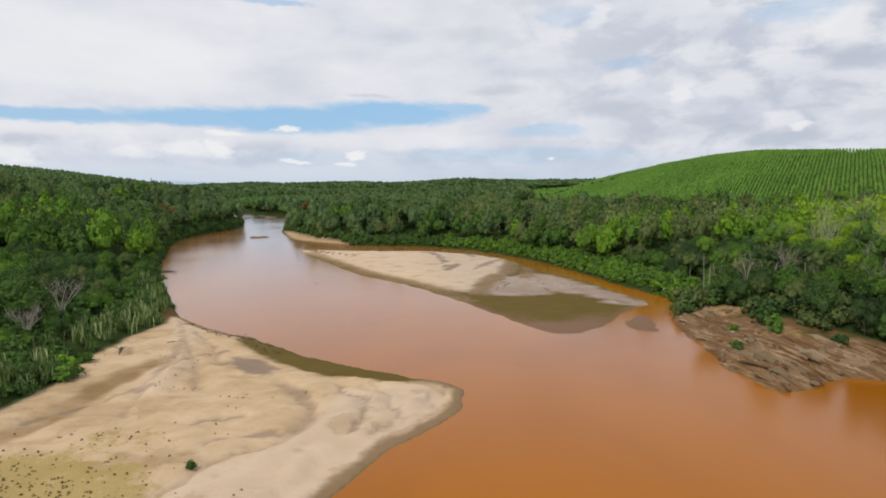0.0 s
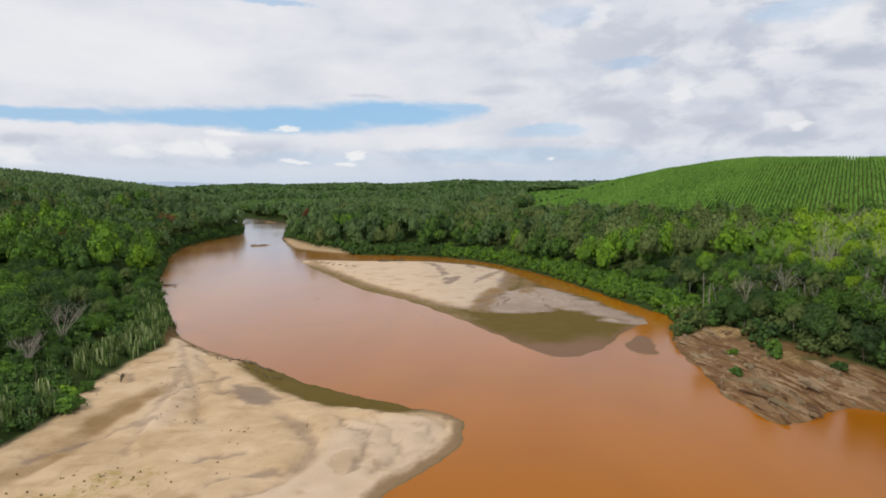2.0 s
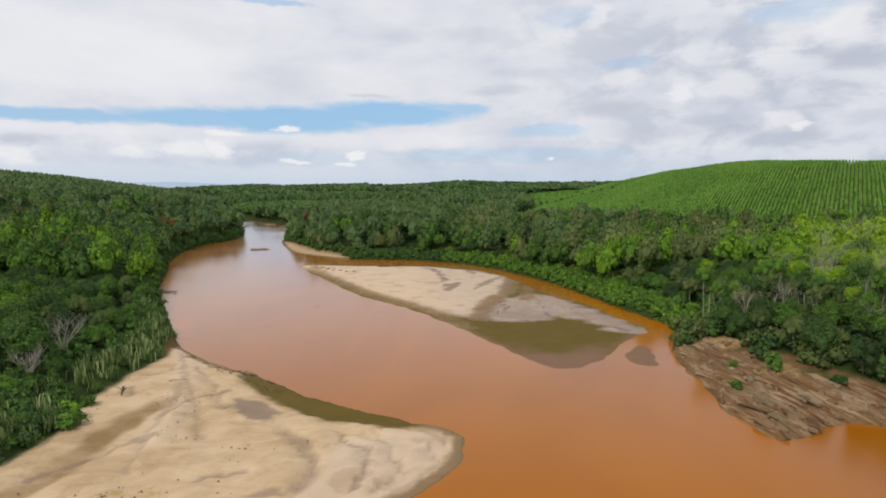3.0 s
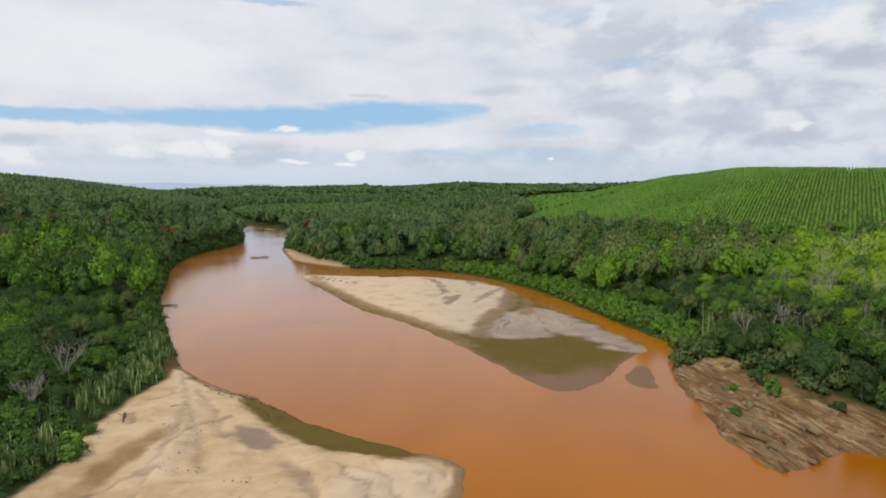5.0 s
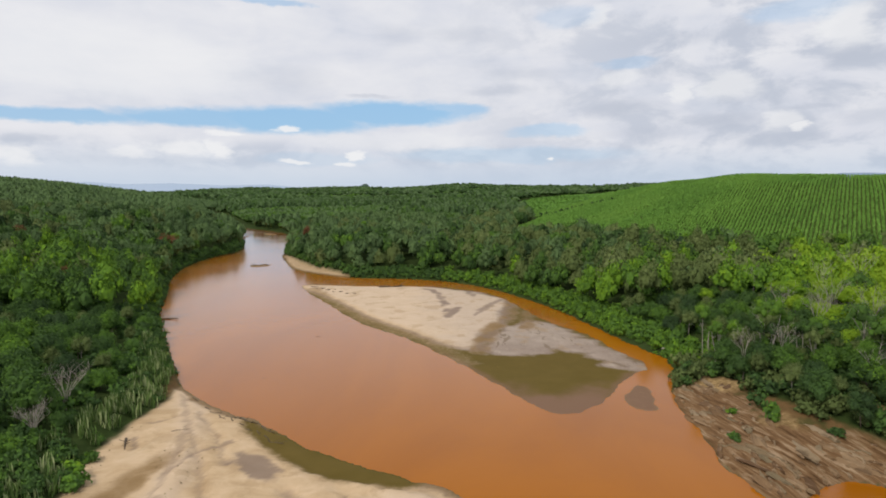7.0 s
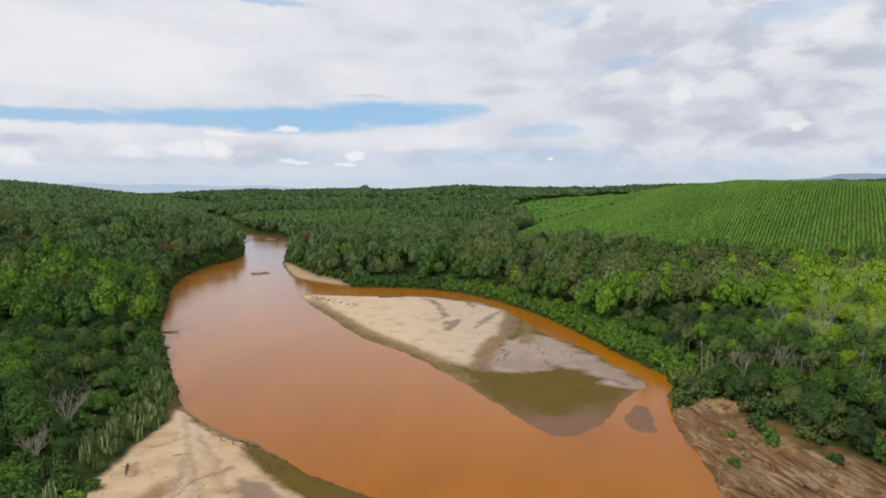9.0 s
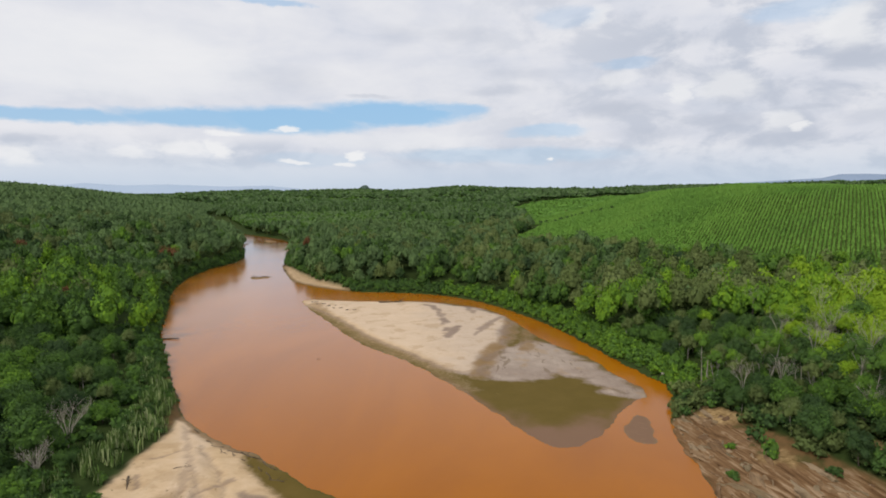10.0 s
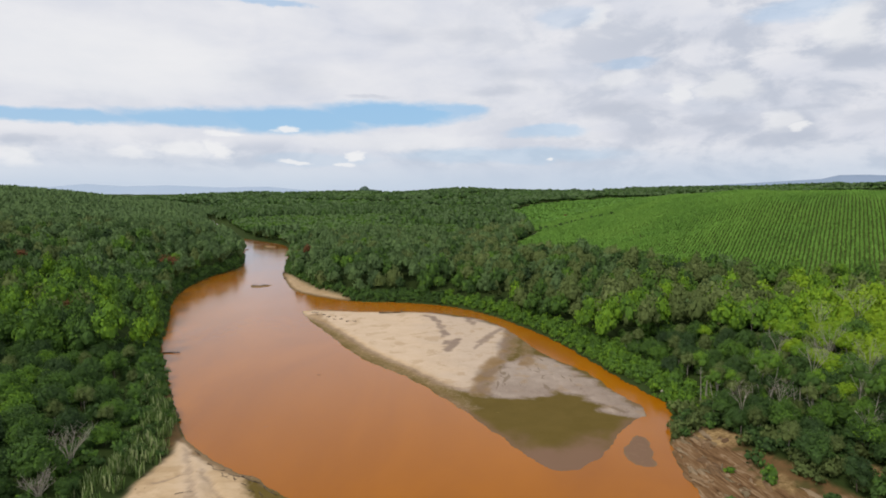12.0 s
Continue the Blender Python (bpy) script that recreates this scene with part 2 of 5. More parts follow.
def leaf_material(name, stops, variation=0.35):
    m, k = material(name)
    p = k.place()
    own = k.add("ShaderNodeObjectInfo").outputs["Random"]
    t = k.math("ADD", k.attribute("tint"), k.math("MULTIPLY", k.math("SUBTRACT", own, 0.5), 0.34))
    t = k.math("ADD", t, k.math("MULTIPLY", k.math("SUBTRACT", k.noise(p, 1.3, 3), 0.5), variation))
    face = k.add("ShaderNodeNewGeometry").outputs["Normal"]
    swell = k.add("ShaderNodeVectorTransform", {0: k.add("ShaderNodeAttribute", attr="swell").outputs["Vector"]})
    swell.vector_type, swell.convert_from, swell.convert_to = "NORMAL", "OBJECT", "WORLD"
    lifted = k.add("ShaderNodeVectorMath", {0: swell.outputs[0], 1: (1.2, 1.2, 1.2), 2: (0, 0, 0.55)}, op="MULTIPLY_ADD").outputs[0]
    blend = k.add("ShaderNodeVectorMath", {0: lifted, 1: face}, op="ADD").outputs[0]
    way = k.add("ShaderNodeVectorMath", {0: blend}, op="NORMALIZE").outputs[0]
    colour = k.ramp(t, stops)
    bs = k.add("ShaderNodeBsdfPrincipled", {"Base Color": colour, "Roughness": 0.65, "Specular IOR Level": 0.1, "Normal": way})
    tr = k.add("ShaderNodeBsdfTranslucent", {0: colour, 1: way})
    k.add("ShaderNodeOutputMaterial", {0: k.add("ShaderNodeMixShader", {0: 0.36, 1: bs.outputs[0], 2: tr.outputs[0]}).outputs[0]})
    return m


def bark_material(name, a, b):
    m, k = material(name)
    p = k.add("ShaderNodeTexCoord").outputs["Object"]
    n = k.noise(k.stretch(p, (3, 3, 0.7)), 3.0, 5, 0.65)
    finish(k, k.mix(n, a, b), 0.85, n, 0.05, 0.6)
    return m


def rock_material():
    m, k = material("rock")
    p = k.add("ShaderNodeTexCoord").outputs["Object"]
    own = k.add("ShaderNodeObjectInfo").outputs["Random"]
    strata = k.noise(k.stretch(p, (0.30, 1.6, 2.2)), 0.8, 4, 0.52, 0.7)
    tone = k.ramp(own, [(0.0, (0.105, 0.058, 0.028)), (0.3, (0.180, 0.108, 0.052)), (0.55, (0.245, 0.162, 0.088)), (0.75, (0.135, 0.104, 0.056)), (1.0, (0.32, 0.228, 0.138))])
    col = k.mix(k.step(strata, 0.36, 0.52), k.mix(0.6, tone, (0.055, 0.030, 0.014)), tone)
    col = k.mix(k.math("MULTIPLY", k.step(strata, 0.56, 0.70), 0.7), col, (0.36, 0.265, 0.170))
    finish(k, col, 0.85, strata, 0.10, 0.35)
    return m


def plain_material(name, a, b, scale=1.0, rough=0.9):
    m, k = material(name)
    p = k.place()
    finish(k, k.mix(k.noise(p, scale, 5, 0.6), a, b), rough)
    return m


M_GROUND, M_WATER = ground_material(), water_material()
# darkest leaf tones lifted and greyed to stand in for haze
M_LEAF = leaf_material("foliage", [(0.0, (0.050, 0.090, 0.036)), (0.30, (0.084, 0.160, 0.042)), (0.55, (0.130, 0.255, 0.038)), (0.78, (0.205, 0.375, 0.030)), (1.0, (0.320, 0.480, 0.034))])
M_OLIVE = leaf_material("dusty_foliage", [(0.0, (0.098, 0.136, 0.044)), (0.5, (0.168, 0.224, 0.070)), (1.0, (0.255, 0.305, 0.112))])
# leaf greens paled and greyed, with the distance haze put into the colour
M_HAZED = leaf_material("hazed_foliage", [(0.0, (0.084, 0.138, 0.058)), (0.5, (0.140, 0.226, 0.082)), (1.0, (0.205, 0.316, 0.110))])
M_DRY = leaf_material("withered_weed", [(0.0, (0.18, 0.135, 0.055)), (0.5, (0.29, 0.225, 0.090)), (1.0, (0.44, 0.36, 0.150))])
M_RED = leaf_material("flowering_foliage", [(0.0, (0.11, 0.060, 0.030)), (0.5, (0.21, 0.100, 0.045)), (1.0, (0.27, 0.16, 0.07))])
M_CROP = leaf_material("plantation_foliage", [(0.0, (0.112, 0.235, 0.052)), (0.5, (0.196, 0.392, 0.068)), (1.0, (0.290, 0.505, 0.092))], 0.2)
M_REED = leaf_material("reed_leaf", [(0.0, (0.07, 0.14, 0.03)), (0.6, (0.18, 0.29, 0.07)), (1.0, (0.52, 0.58, 0.28))], 0.3)
M_BARK = bark_material("bark", (0.10, 0.075, 0.055), (0.22, 0.18, 0.14))
M_PALE = bark_material("pale_bark", (0.26, 0.235, 0.19), (0.46, 0.425, 0.35))
M_DRIFT = bark_material("driftwood", (0.06, 0.045, 0.03), (0.16, 0.12, 0.08))
M_ROCK = rock_material()
# the mountains' blue is air haze mixed into their base colour
M_HAZE_PALE = plain_material("haze_painted_mountain", (0.34, 0.43, 0.55), (0.39, 0.47, 0.58), 0.004)
M_HAZE_BLUE = plain_material("haze_blue_mountain", (0.22, 0.29, 0.40), (0.26, 0.33, 0.44), 0.004)
M_FARHILL = plain_material("distant_woods", (0.050, 0.085, 0.065), (0.070, 0.110, 0.080), 0.02)

# ---- the plan: water lines and zones, in metres ----
LEFT_BANK = [(-700, 1090), (-420, 960), (-300, 800), (-276, 682), (-222, 560), (-158, 427), (-112, 330), (-98.0, 285), (-97.0, 262), (-99.0, 245), (-96.4, 217),
             (-89.8, 192), (-75.0, 156), (-65.2, 131.7), (-55.5, 114), (-46, 97.5), (-40.2, 87)]
BAR_EDGE = [(-40.2, 87), (-35.4, 81.4), (-29.4, 76.2), (-24.8, 73.5), (-19, 68), (-14, 63.6), (-8.6, 60.4), (-3.7, 57.8), (-0.2, 56), (1.7, 53.9),
            (1.9, 50.7), (0.8, 47.7), (-1.9, 43.7), (-4.2, 40.3), (-6.1, 36.6), (-7.8, 31.5), (-9.5, 20), (-10, -300)]
VEG_EDGE = [(-40.2, 87), (-38.6, 80), (-38.6, 74), (-38.4, 66), (-38.2, 60), (-36.2, 54.5), (-36.4, 48), (-39, 40), (-42, 28), (-44, -300)]
RIGHT_BANK = [(-700, 1108), (-410, 978), (-288, 806), (-263, 688), (-209, 563), (-172, 484), (-157, 453), (-131, 421), (-113, 400), (-99, 376), (-83.5, 320), (-71.6, 265), (-54.3, 216),
              (-32.7, 195), (-12, 191), (2.8, 184.5), (14.3, 171.2), (22.2, 156.3), (27.4, 143.2), (31.8, 127.1), (34.6, 115.3), (37.2, 106.4), (39.0, 100.6),
              (37.6, 93.5), (34.4, 85.7), (32.4, 79), (31.4, 73), (31.2, 67.5), (30.3, 62.9), (30.2, 58.8), (30.9, 54.8), (32.2, 53.2), (34.9, 54),
              (37.1, 55.6), (39.5, 57), (42, 57.2), (44.5, 55.5), (50, 44), (54, -300)]
ISLAND = [(-42.8, 177.6), (-29.8, 148.9), (-18.1, 127.2), (-9.8, 117.2), (-2.7, 107), (4.1, 94.6), (9.5, 83.8), (12.6, 77.5), (16, 75.1), (19.4, 76.5),
          (24.1, 82.4), (29.3, 90.6), (34.3, 96.3), (31.3, 107.6), (29.4, 117.1), (22.6, 131.6), (17.3, 153.1), (10.6, 166.6), (-4.2, 176), (-24.9, 176.8)]
DRY_NORTH = [(-42.8, 177.4), (-33.1, 161.7), (-25.7, 150.1), (-16.3, 133.1), (-6.5, 120.2), (0.5, 109.6), (6.3, 107), (8, 117.2), (13, 125), (14.0, 139),
             (17, 150.1), (11.6, 163), (-4.2, 174.3), (-24.8, 176)]
DRY_SOUTH = [(8.1, 107), (17.8, 103.1), (20.1, 107.6), (26.1, 104), (28.3, 97.6), (32.5, 95.6), (33.8, 97), (28.0, 112.9), (20.8, 128), (14.6, 124)]
SHOAL = [(25.3, 78.3), (26, 81.9), (29.1, 86.3), (30.6, 85.7), (29.7, 80.9), (28.6, 76.6), (26.3, 76.7)]
SPIT = [(-72.0, 262), (-63.5, 236), (-54.8, 214.5), (-42, 201), (-31, 194.4), (-36.0, 201), (-50.2, 219.5), (-62, 243)]
BAR_SILT = [(-25.5, 72.5), (-19.4, 68.5), (-14.3, 64.2), (-8.7, 60.9), (-2.6, 57.4), (-5.2, 56.0), (-10.4, 57.1), (-14.1, 58.9), (-18.9, 63.3), (-22.8, 67.8)]
ISLET = [(-74.5, 226), (-72.0, 220.5), (-68.0, 221.5), (-66.5, 226.5), (-70.5, 225.4)]
FAR_BAR = [(-118, 386), (-112, 373), (-106, 370), (-107, 377), (-113, 384)]
FIELD_EDGE = [(260, 140), (170, 140), (120, 148), (97, 162), (79, 190), (66, 216), (54, 240), (36, 258), (31, 270), (36, 290), (47, 312), (53, 335), (60, 420), (67, 640), (136, 800), (258, 920)]


def curve(points, closed=False, steps=4):
    """Catmull-Rom through the points."""
    pts = np.array(points, float)
    n = len(pts)
    out = []
    for i in range(n if closed else n - 1):
        if closed:
            a, b, c, d = pts[i - 1], pts[i], pts[(i + 1) % n], pts[(i + 2) % n]
        else:
            a, b, c, d = pts[max(i - 1, 0)], pts[i], pts[i + 1], pts[min(i + 2, n - 1)]
        far = np.hypot(*(c - b)) > 60
        a = b if np.hypot(*(b - a)) > 60 else a
        d = c if np.hypot(*(d - c)) > 60 else d
        for s in range(1 if far else steps):
            t = s / steps
            out.append(b if far else 0.5 * (2 * b + (c - a) * t + (2 * a - 5 * b + 4 * c - d) * t * t + (3 * b - a - 3 * c + d) * t ** 3))
    if not closed:
        out.append(pts[-1])
    return np.array(out)


def inside_distance(poly, x, y):
    """Signed distance to a closed outline, positive inside."""
    a, b = poly, np.roll(poly, -1, axis=0)
    best = np.full(x.shape, 1e18)
    odd = np.zeros(x.shape, bool)
    for (ax, ay), (bx, by) in zip(a, b):
        dx, dy = bx - ax, by - ay
        t = np.clip(((x - ax) * dx + (y - ay) * dy) / max(dx * dx + dy * dy, 1e-9), 0, 1)
        best = np.minimum(best, (x - ax - t * dx) ** 2 + (y - ay - t * dy) ** 2)
        if ay != by:
            odd ^= ((ay > y) != (by > y)) & (x < dx * (y - ay) / dy + ax)
    return np.where(odd, 1, -1) * np.sqrt(best)


def reach_distance(poly, x, y, reach=22.0):
    """Signed distance to a small outline, no further than its reach."""
    lo, hi = poly.min(0) - reach, poly.max(0) + reach
    near = (x > lo[0]) & (x < hi[0]) & (y > lo[1]) & (y < hi[1])
    out = np.full(np.shape(x), -reach)
    if near.any():
        out[near] = np.maximum(inside_distance(poly, x[near], y[near]), -reach)
    return out


def smooth(v, lo, hi):
    t = np.clip((v - lo) / (hi - lo), 0, 1)
    return t * t * (3 - 2 * t)


def wave_noise(x, y, size, seed, octaves=3):
    """Cheap smooth noise in -1..1 from turned sine waves."""
    r = np.random.RandomState(seed)
    total, amp, norm = np.zeros(np.shape(x)), 1.0, 0.0
    for _ in range(octaves):
        for _ in range(4):
            a, ph = r.uniform(0, 2 * np.pi, 2)
            q = r.uniform(0.7, 1.3) * 2 * np.pi / size
            total = total + amp * np.sin(q * (np.cos(a) * x + np.sin(a) * y) + ph + 1.3 * np.sin(q * 0.6 * (np.sin(a) * x - np.cos(a) * y) + ph * 2))
        norm += amp * 2.2
        amp *= 0.5
        size *= 0.47
    return np.clip(total / norm, -1, 1)


LEFT = np.vstack([curve(LEFT_BANK), curve(BAR_EDGE)[1:], [(-4900, -300), (-4900, 1090)]])
WOODS_LEFT = np.vstack([curve(LEFT_BANK), curve(VEG_EDGE)[1:], [(-4900, -300), (-4900, 1090)]])
RIGHT = np.vstack([curve(RIGHT_BANK), [(4900, -300), (4900, 4900), (-4900, 4900), (-4900, 1108)]])
FIELD = np.vstack([curve(FIELD_EDGE), [(900, 920), (900, 118)]])
HEDGE = [(56, 338), (68, 337), (80, 333), (96, 328)]
WHITE_SAND = curve([(-17.4, 33), (-15.5, 38.2), (-12, 42.3), (-10.4, 46), (-9.5, 52), (-4, 54.5), (-0.5, 54), (0.5, 50), (-3, 43), (-6, 36), (-9, 25), (-14, 20)], True)
OUTLINES = {name: curve(pts, True) for name, pts in (("island", ISLAND), ("dry_a", DRY_NORTH), ("dry_b", DRY_SOUTH), ("shoal", SHOAL), ("spit", SPIT), ("silt", BAR_SILT), ("islet", ISLET), ("far_bar", FAR_BAR))}


def blob(x, y, cx, cy, rx, ry, turn):
    """1 in the middle of a turned ellipse with an uneven rim, 0 outside it."""
    out = np.zeros(np.shape(x))
    reach = 1.2 * max(rx, ry) + 1.5
    near = (np.abs(x - cx) < reach) & (np.abs(y - cy) < reach)
    if not near.any():
        return out
    x, y = x[near], y[near]
    x, y = x + 0.9 * wave_noise(x, y, 4.5, 51), y + 0.9 * wave_noise(x, y, 4.5, 52)
    c, s = math.cos(radians(turn)), math.sin(radians(turn))
    u, v = ((x - cx) * c + (y - cy) * s) / rx, (-(x - cx) * s + (y - cy) * c) / ry
    out[near] = 1 - smooth(np.sqrt(u * u + v * v), 0.55, 1.1)
    return out


def band(x, y, points, width):
    """1 along a wavering line, fading to 0 at its sides."""
    pts = curve(points)
    out = np.zeros(np.shape(x))
    lo, hi = pts.min(0) - width - 1, pts.max(0) + width + 1
    near = (x > lo[0]) & (x < hi[0]) & (y > lo[1]) & (y < hi[1])
    if not near.any():
        return out
    x, y = x[near], y[near]
    x, y = x + 0.55 * wave_noise(x, y, 5.0, 53), y + 0.55 * wave_noise(x, y, 5.0, 54)
    best = np.full(x.shape, 1e18)
    for (ax, ay), (bx, by) in zip(pts[:-1], pts[1:]):
        dx, dy = bx - ax, by - ay
        t = np.clip(((x - ax) * dx + (y - ay) * dy) / max(dx * dx + dy * dy, 1e-9), 0, 1)
        best = np.minimum(best, (x - ax - t * dx) ** 2 + (y - ay - t * dy) ** 2)
    out[near] = 1 - smooth(np.sqrt(best), 0.25 * width, width)
    return out


TROUGH = [(-15.2, 54.5), (-13.4, 52.2), (-11.4, 48.7), (-10.9, 45.0), (-12.0, 42.3), (-13.4, 41.0)]
CURL = [(-9.7, 53.4), (-7.1, 50.0), (-6.3, 47.0), (-7.4, 43.2)]
RIBS = [[(-37.1, 81.3), (-31.9, 70.4), (-29.1, 61.0), (-27.4, 52.2), (-25.8, 45.6)], [(-31.4, 70.4), (-25.7, 59.0), (-22.5, 52.2)], [(-32.2, 74.7), (-27.3, 67.8), (-23.3, 60.0)], [(-17.4, 33.4), (-15.5, 38.2), (-12.0, 42.3)]]
TIP_LINES = [[(-3.1, 52.8), (-1.1, 50.6), (-0.8, 47.9), (-3.4, 44.0)], [(-6.7, 52.8), (-4.7, 50.4), (-4.0, 47.4), (-5.5, 43.2)], [(-5.6, 55.0), (-2.2, 55.8), (-0.4, 54.4), (0.3, 52.0)]]
TRACK = [(-30.0, 62), (-31.4, 56.3), (-31.4, 51), (-31.6, 45), (-33.0, 39.5)]
CREST = [(-39.4, 85), (-34.4, 77.5), (-31.6, 71), (-29.6, 64.5), (-27.6, 58), (-26.5, 52)]
GULLIES = [[(-34, 73.5), (-36.8, 71.5)], [(-24.6, 66.5), (-27.6, 62), (-28.2, 57.5)], [(-36.2, 66.8), (-35.0, 64.0)], [(-19.5, 44.6), (-16.2, 46.2)], [(-33, 44.5), (-29, 49.5)], [(-17, 41.2), (-12.6, 43.2)]]


def hills(x, y, dl, dr):
    h = 26.0 * np.exp(-((x - 200) / 110) ** 2 - ((y - 270) / 130) ** 2)
    h = h + 8 * np.exp(-((x - 125) / 45) ** 2 - ((y - 260) / 90) ** 2)
    h = h + 9 * np.exp(-((x - 125) / 60) ** 2 - ((y - 385) / 70) ** 2)
    h = h + 22 * np.exp(-((x + 430) / 170) ** 2 - ((y - 560) / 190) ** 2)
    h = h + 7 * np.exp(-((x + 170) / 90) ** 2 - ((y - 260) / 110) ** 2)
    inland = np.maximum(np.maximum(dl, dr), 0)
    h = h + np.minimum(0.034 * inland, 39) * (1 - 0.8 * smooth(np.hypot(x, y), 1250, 1800))
    h = h + (6.8 + 2.2 * (1 - smooth(x, -260, -60))) * smooth(np.hypot(x, y), 850, 1120) * (1 - smooth(np.hypot(x, y), 1300, 1800)) * (1 - smooth(x, 60, 300))
    h = h * smooth(inland, 0, 26)
    return h + wave_noise(x, y, 260, 5) * 3.5 * smooth(inland, 40, 300) + wave_noise(x, y, 40, 6) * 0.5 * smooth(inland, 5, 40)


def terrain(x, y):
    """Height of the ground and its zones."""
    wx, wy = x + 0.35 * wave_noise(x, y, 5, 1), y + 0.35 * wave_noise(x, y, 5, 2)
    dl, dr = inside_distance(LEFT, wx, wy), inside_distance(RIGHT, wx, wy)
    dv = inside_distance(WOODS_LEFT, wx, wy)
    d = {n: reach_distance(o, wx, wy) for n, o in OUTLINES.items()}
    hill = hills(x, y, dv, dr)
    near = np.maximum.reduce([dl, dr, d["island"], d["shoal"], d["spit"], d["islet"], d["far_bar"]])
    h = -np.minimum(0.10 * np.maximum(-near, 0), 2.0)
    # left: the sand bar, then the wooded bank
    bump = wave_noise(x, y, 9, 3) * 0.13 + wave_noise(x, y, 2.8, 4) * 0.055
    ridge = np.sin(dl * 2.1 + 1.5 * wave_noise(x, y, 7, 8)) * smooth(dl, 0.8, 2) * (1 - smooth(dl, 6, 9)) * smooth(x, -15, -9) * 0.17
    bar = 0.55 * (1 - np.exp(-np.maximum(dl, 0) / 3.0)) + 0.012 * np.maximum(dl, 0) + (bump + ridge) * smooth(dl, 0, 2)
    bar = bar + (0.34 * band(x, y, CREST, 2.0) - 0.42 * band(x, y, TROUGH, 1.3) - 0.22 * band(x, y, CURL, 1.0) - 0.14 * band(x, y, TRACK, 2.4)) * smooth(dl, 0.5, 2)
    for line in TIP_LINES + GULLIES + RIBS:
        bar = bar - 0.22 * band(x, y, line, 0.8)
    bar = bar * (1 - 0.9 * smooth(d["silt"], -1.0, 0.8)) + 0.03 * smooth(d["silt"], -1, 0.8)
    bar = np.maximum(bar, 0.10 * smooth(dl, 0.2, 1.0))
    woods = 0.3 + 1.7 * smooth(dv, 0, 2.5) + hill
    h = np.where(dl > 0, np.where(dv > 0, np.maximum(woods * smooth(dv, -0.1, 0.4), bar), bar), h)
    # right: low green bank, the rock ledge, the wooded slope
    ledge = smooth(y, 50, 53) * (1 - smooth(y, 82, 87)) * (1 - smooth(x + 0.42 * (y - 60), 47.5, 50.5)) * (dr > -1)
    back = 0.25 + 2.2 * (1 - np.exp(-np.maximum(dr, 0) / 5.0)) + hill
    strike = dr * 1.0 + 0.9 * wave_noise(x * 0.6, y * 0.35, 6, 11)
    steps = np.floor(strike / 1.1) + smooth(strike / 1.1 - np.floor(strike / 1.1), 0.0, 0.35)
    rocky = 0.22 * steps + 0.14 * wave_noise(x * 1.2, y * 0.5, 2.2, 12) + 0.15
    rocky = np.maximum(rocky, 0.05) * smooth(dr, 0, 0.6)
    right = back * (1 - ledge) + rocky * ledge
    flat = smooth(d["spit"], -1.0, 1.0)
    right = right * (1 - flat) + (0.04 + 0.16 * smooth(d["spit"], 0, 3)) * flat
    h = np.where(dr > 0, right, h)
    # island, shoals
    silt_top = 0.030 + 0.02 * wave_noise(x, y, 8, 14)
    dry = np.maximum(d["dry_a"], d["dry_b"])
    cut = wave_noise(x * 0.7 + y * 0.3, y, 9, 16)
    ragged = dry + 1.6 * cut * smooth(x, -6, 4)
    isle = silt_top * smooth(d["island"], 0, 1.2) + 0.38 * (1 - np.exp(-np.maximum(ragged, 0) / 2.2)) + bump * 0.6 * smooth(ragged, 0, 2)
    h = np.where((d["island"] > 0) & (dr < 0), isle, h)
    for n, top in (("shoal", 0.02), ("spit", 0.35), ("islet", 0.18), ("far_bar", 0.3)):
        h = np.where((d[n] > 0) & (h < 0.3), np.maximum(h, top * smooth(d[n], 0, 1.5) + 0.003), h)
    z = {}
    on_bar = smooth(dl, -0.4, 0.2) * (1 - smooth(dv, -0.5, 0.6)) * smooth(dl - dv, 0.2, 0.8)
    on_isle = np.maximum.reduce([smooth(d[n], -0.4, 0.2) for n in ("island", "shoal", "islet", "far_bar")]) * (1 - smooth(dr, 0.2, 1.0))
    on_isle = np.maximum(on_isle, smooth(d["spit"], -0.4, 0.4))
    z["sand"] = np.maximum(on_bar, on_isle)
    z["rock"] = ledge * smooth(dr, -0.5, 0.1) * (1 - smooth(dr + 1.5 * wave_noise(x, y, 5, 18), 7.5, 9.0))
    z["bare"] = smooth(ledge, 0.05, 0.6) * smooth(dr, 5, 7) * (1 - 0.6 * smooth(wave_noise(x, y, 4, 19), 0.1, 0.5))
    z["yellow"] = np.maximum.reduce([blob(x, y, 39.8, 82.6, 2.4, 4.0, 22), 0.8 * blob(x, y, 40.2, 68.0, 2.3, 1.7, -20), 0.8 * blob(x, y, 52.0, 69.5, 2.4, 1.6, -30)])
    z["bare"] = np.maximum(z["bare"], z["yellow"])
    scarp = (1 - smooth(dv, 0.7, 1.5)) * smooth(dv, -0.3, 0.2) * smooth(y, 78, 84) * (1 - smooth(y, 112, 125)) * (x < 0)
    z["bare"] = np.maximum(z["bare"], scarp)
    z["deep"] = np.maximum(np.maximum(1 - smooth(y - 0.25 * np.abs(x - 17) + 2.5 * wave_noise(x, y, 11, 24), 77, 88), 0.6 * (1 - smooth(d["island"], 0.3, 2.4)) * (1 - smooth(y, 96, 116))) * (d["island"] > -0.5), smooth(d["shoal"], -0.5, 0))
    z["wet"] = np.maximum(1 - smooth(near, 0.1, 2.0 + 0.6 * wave_noise(x, y, 6, 17)), 0) * (d["island"] < 0)
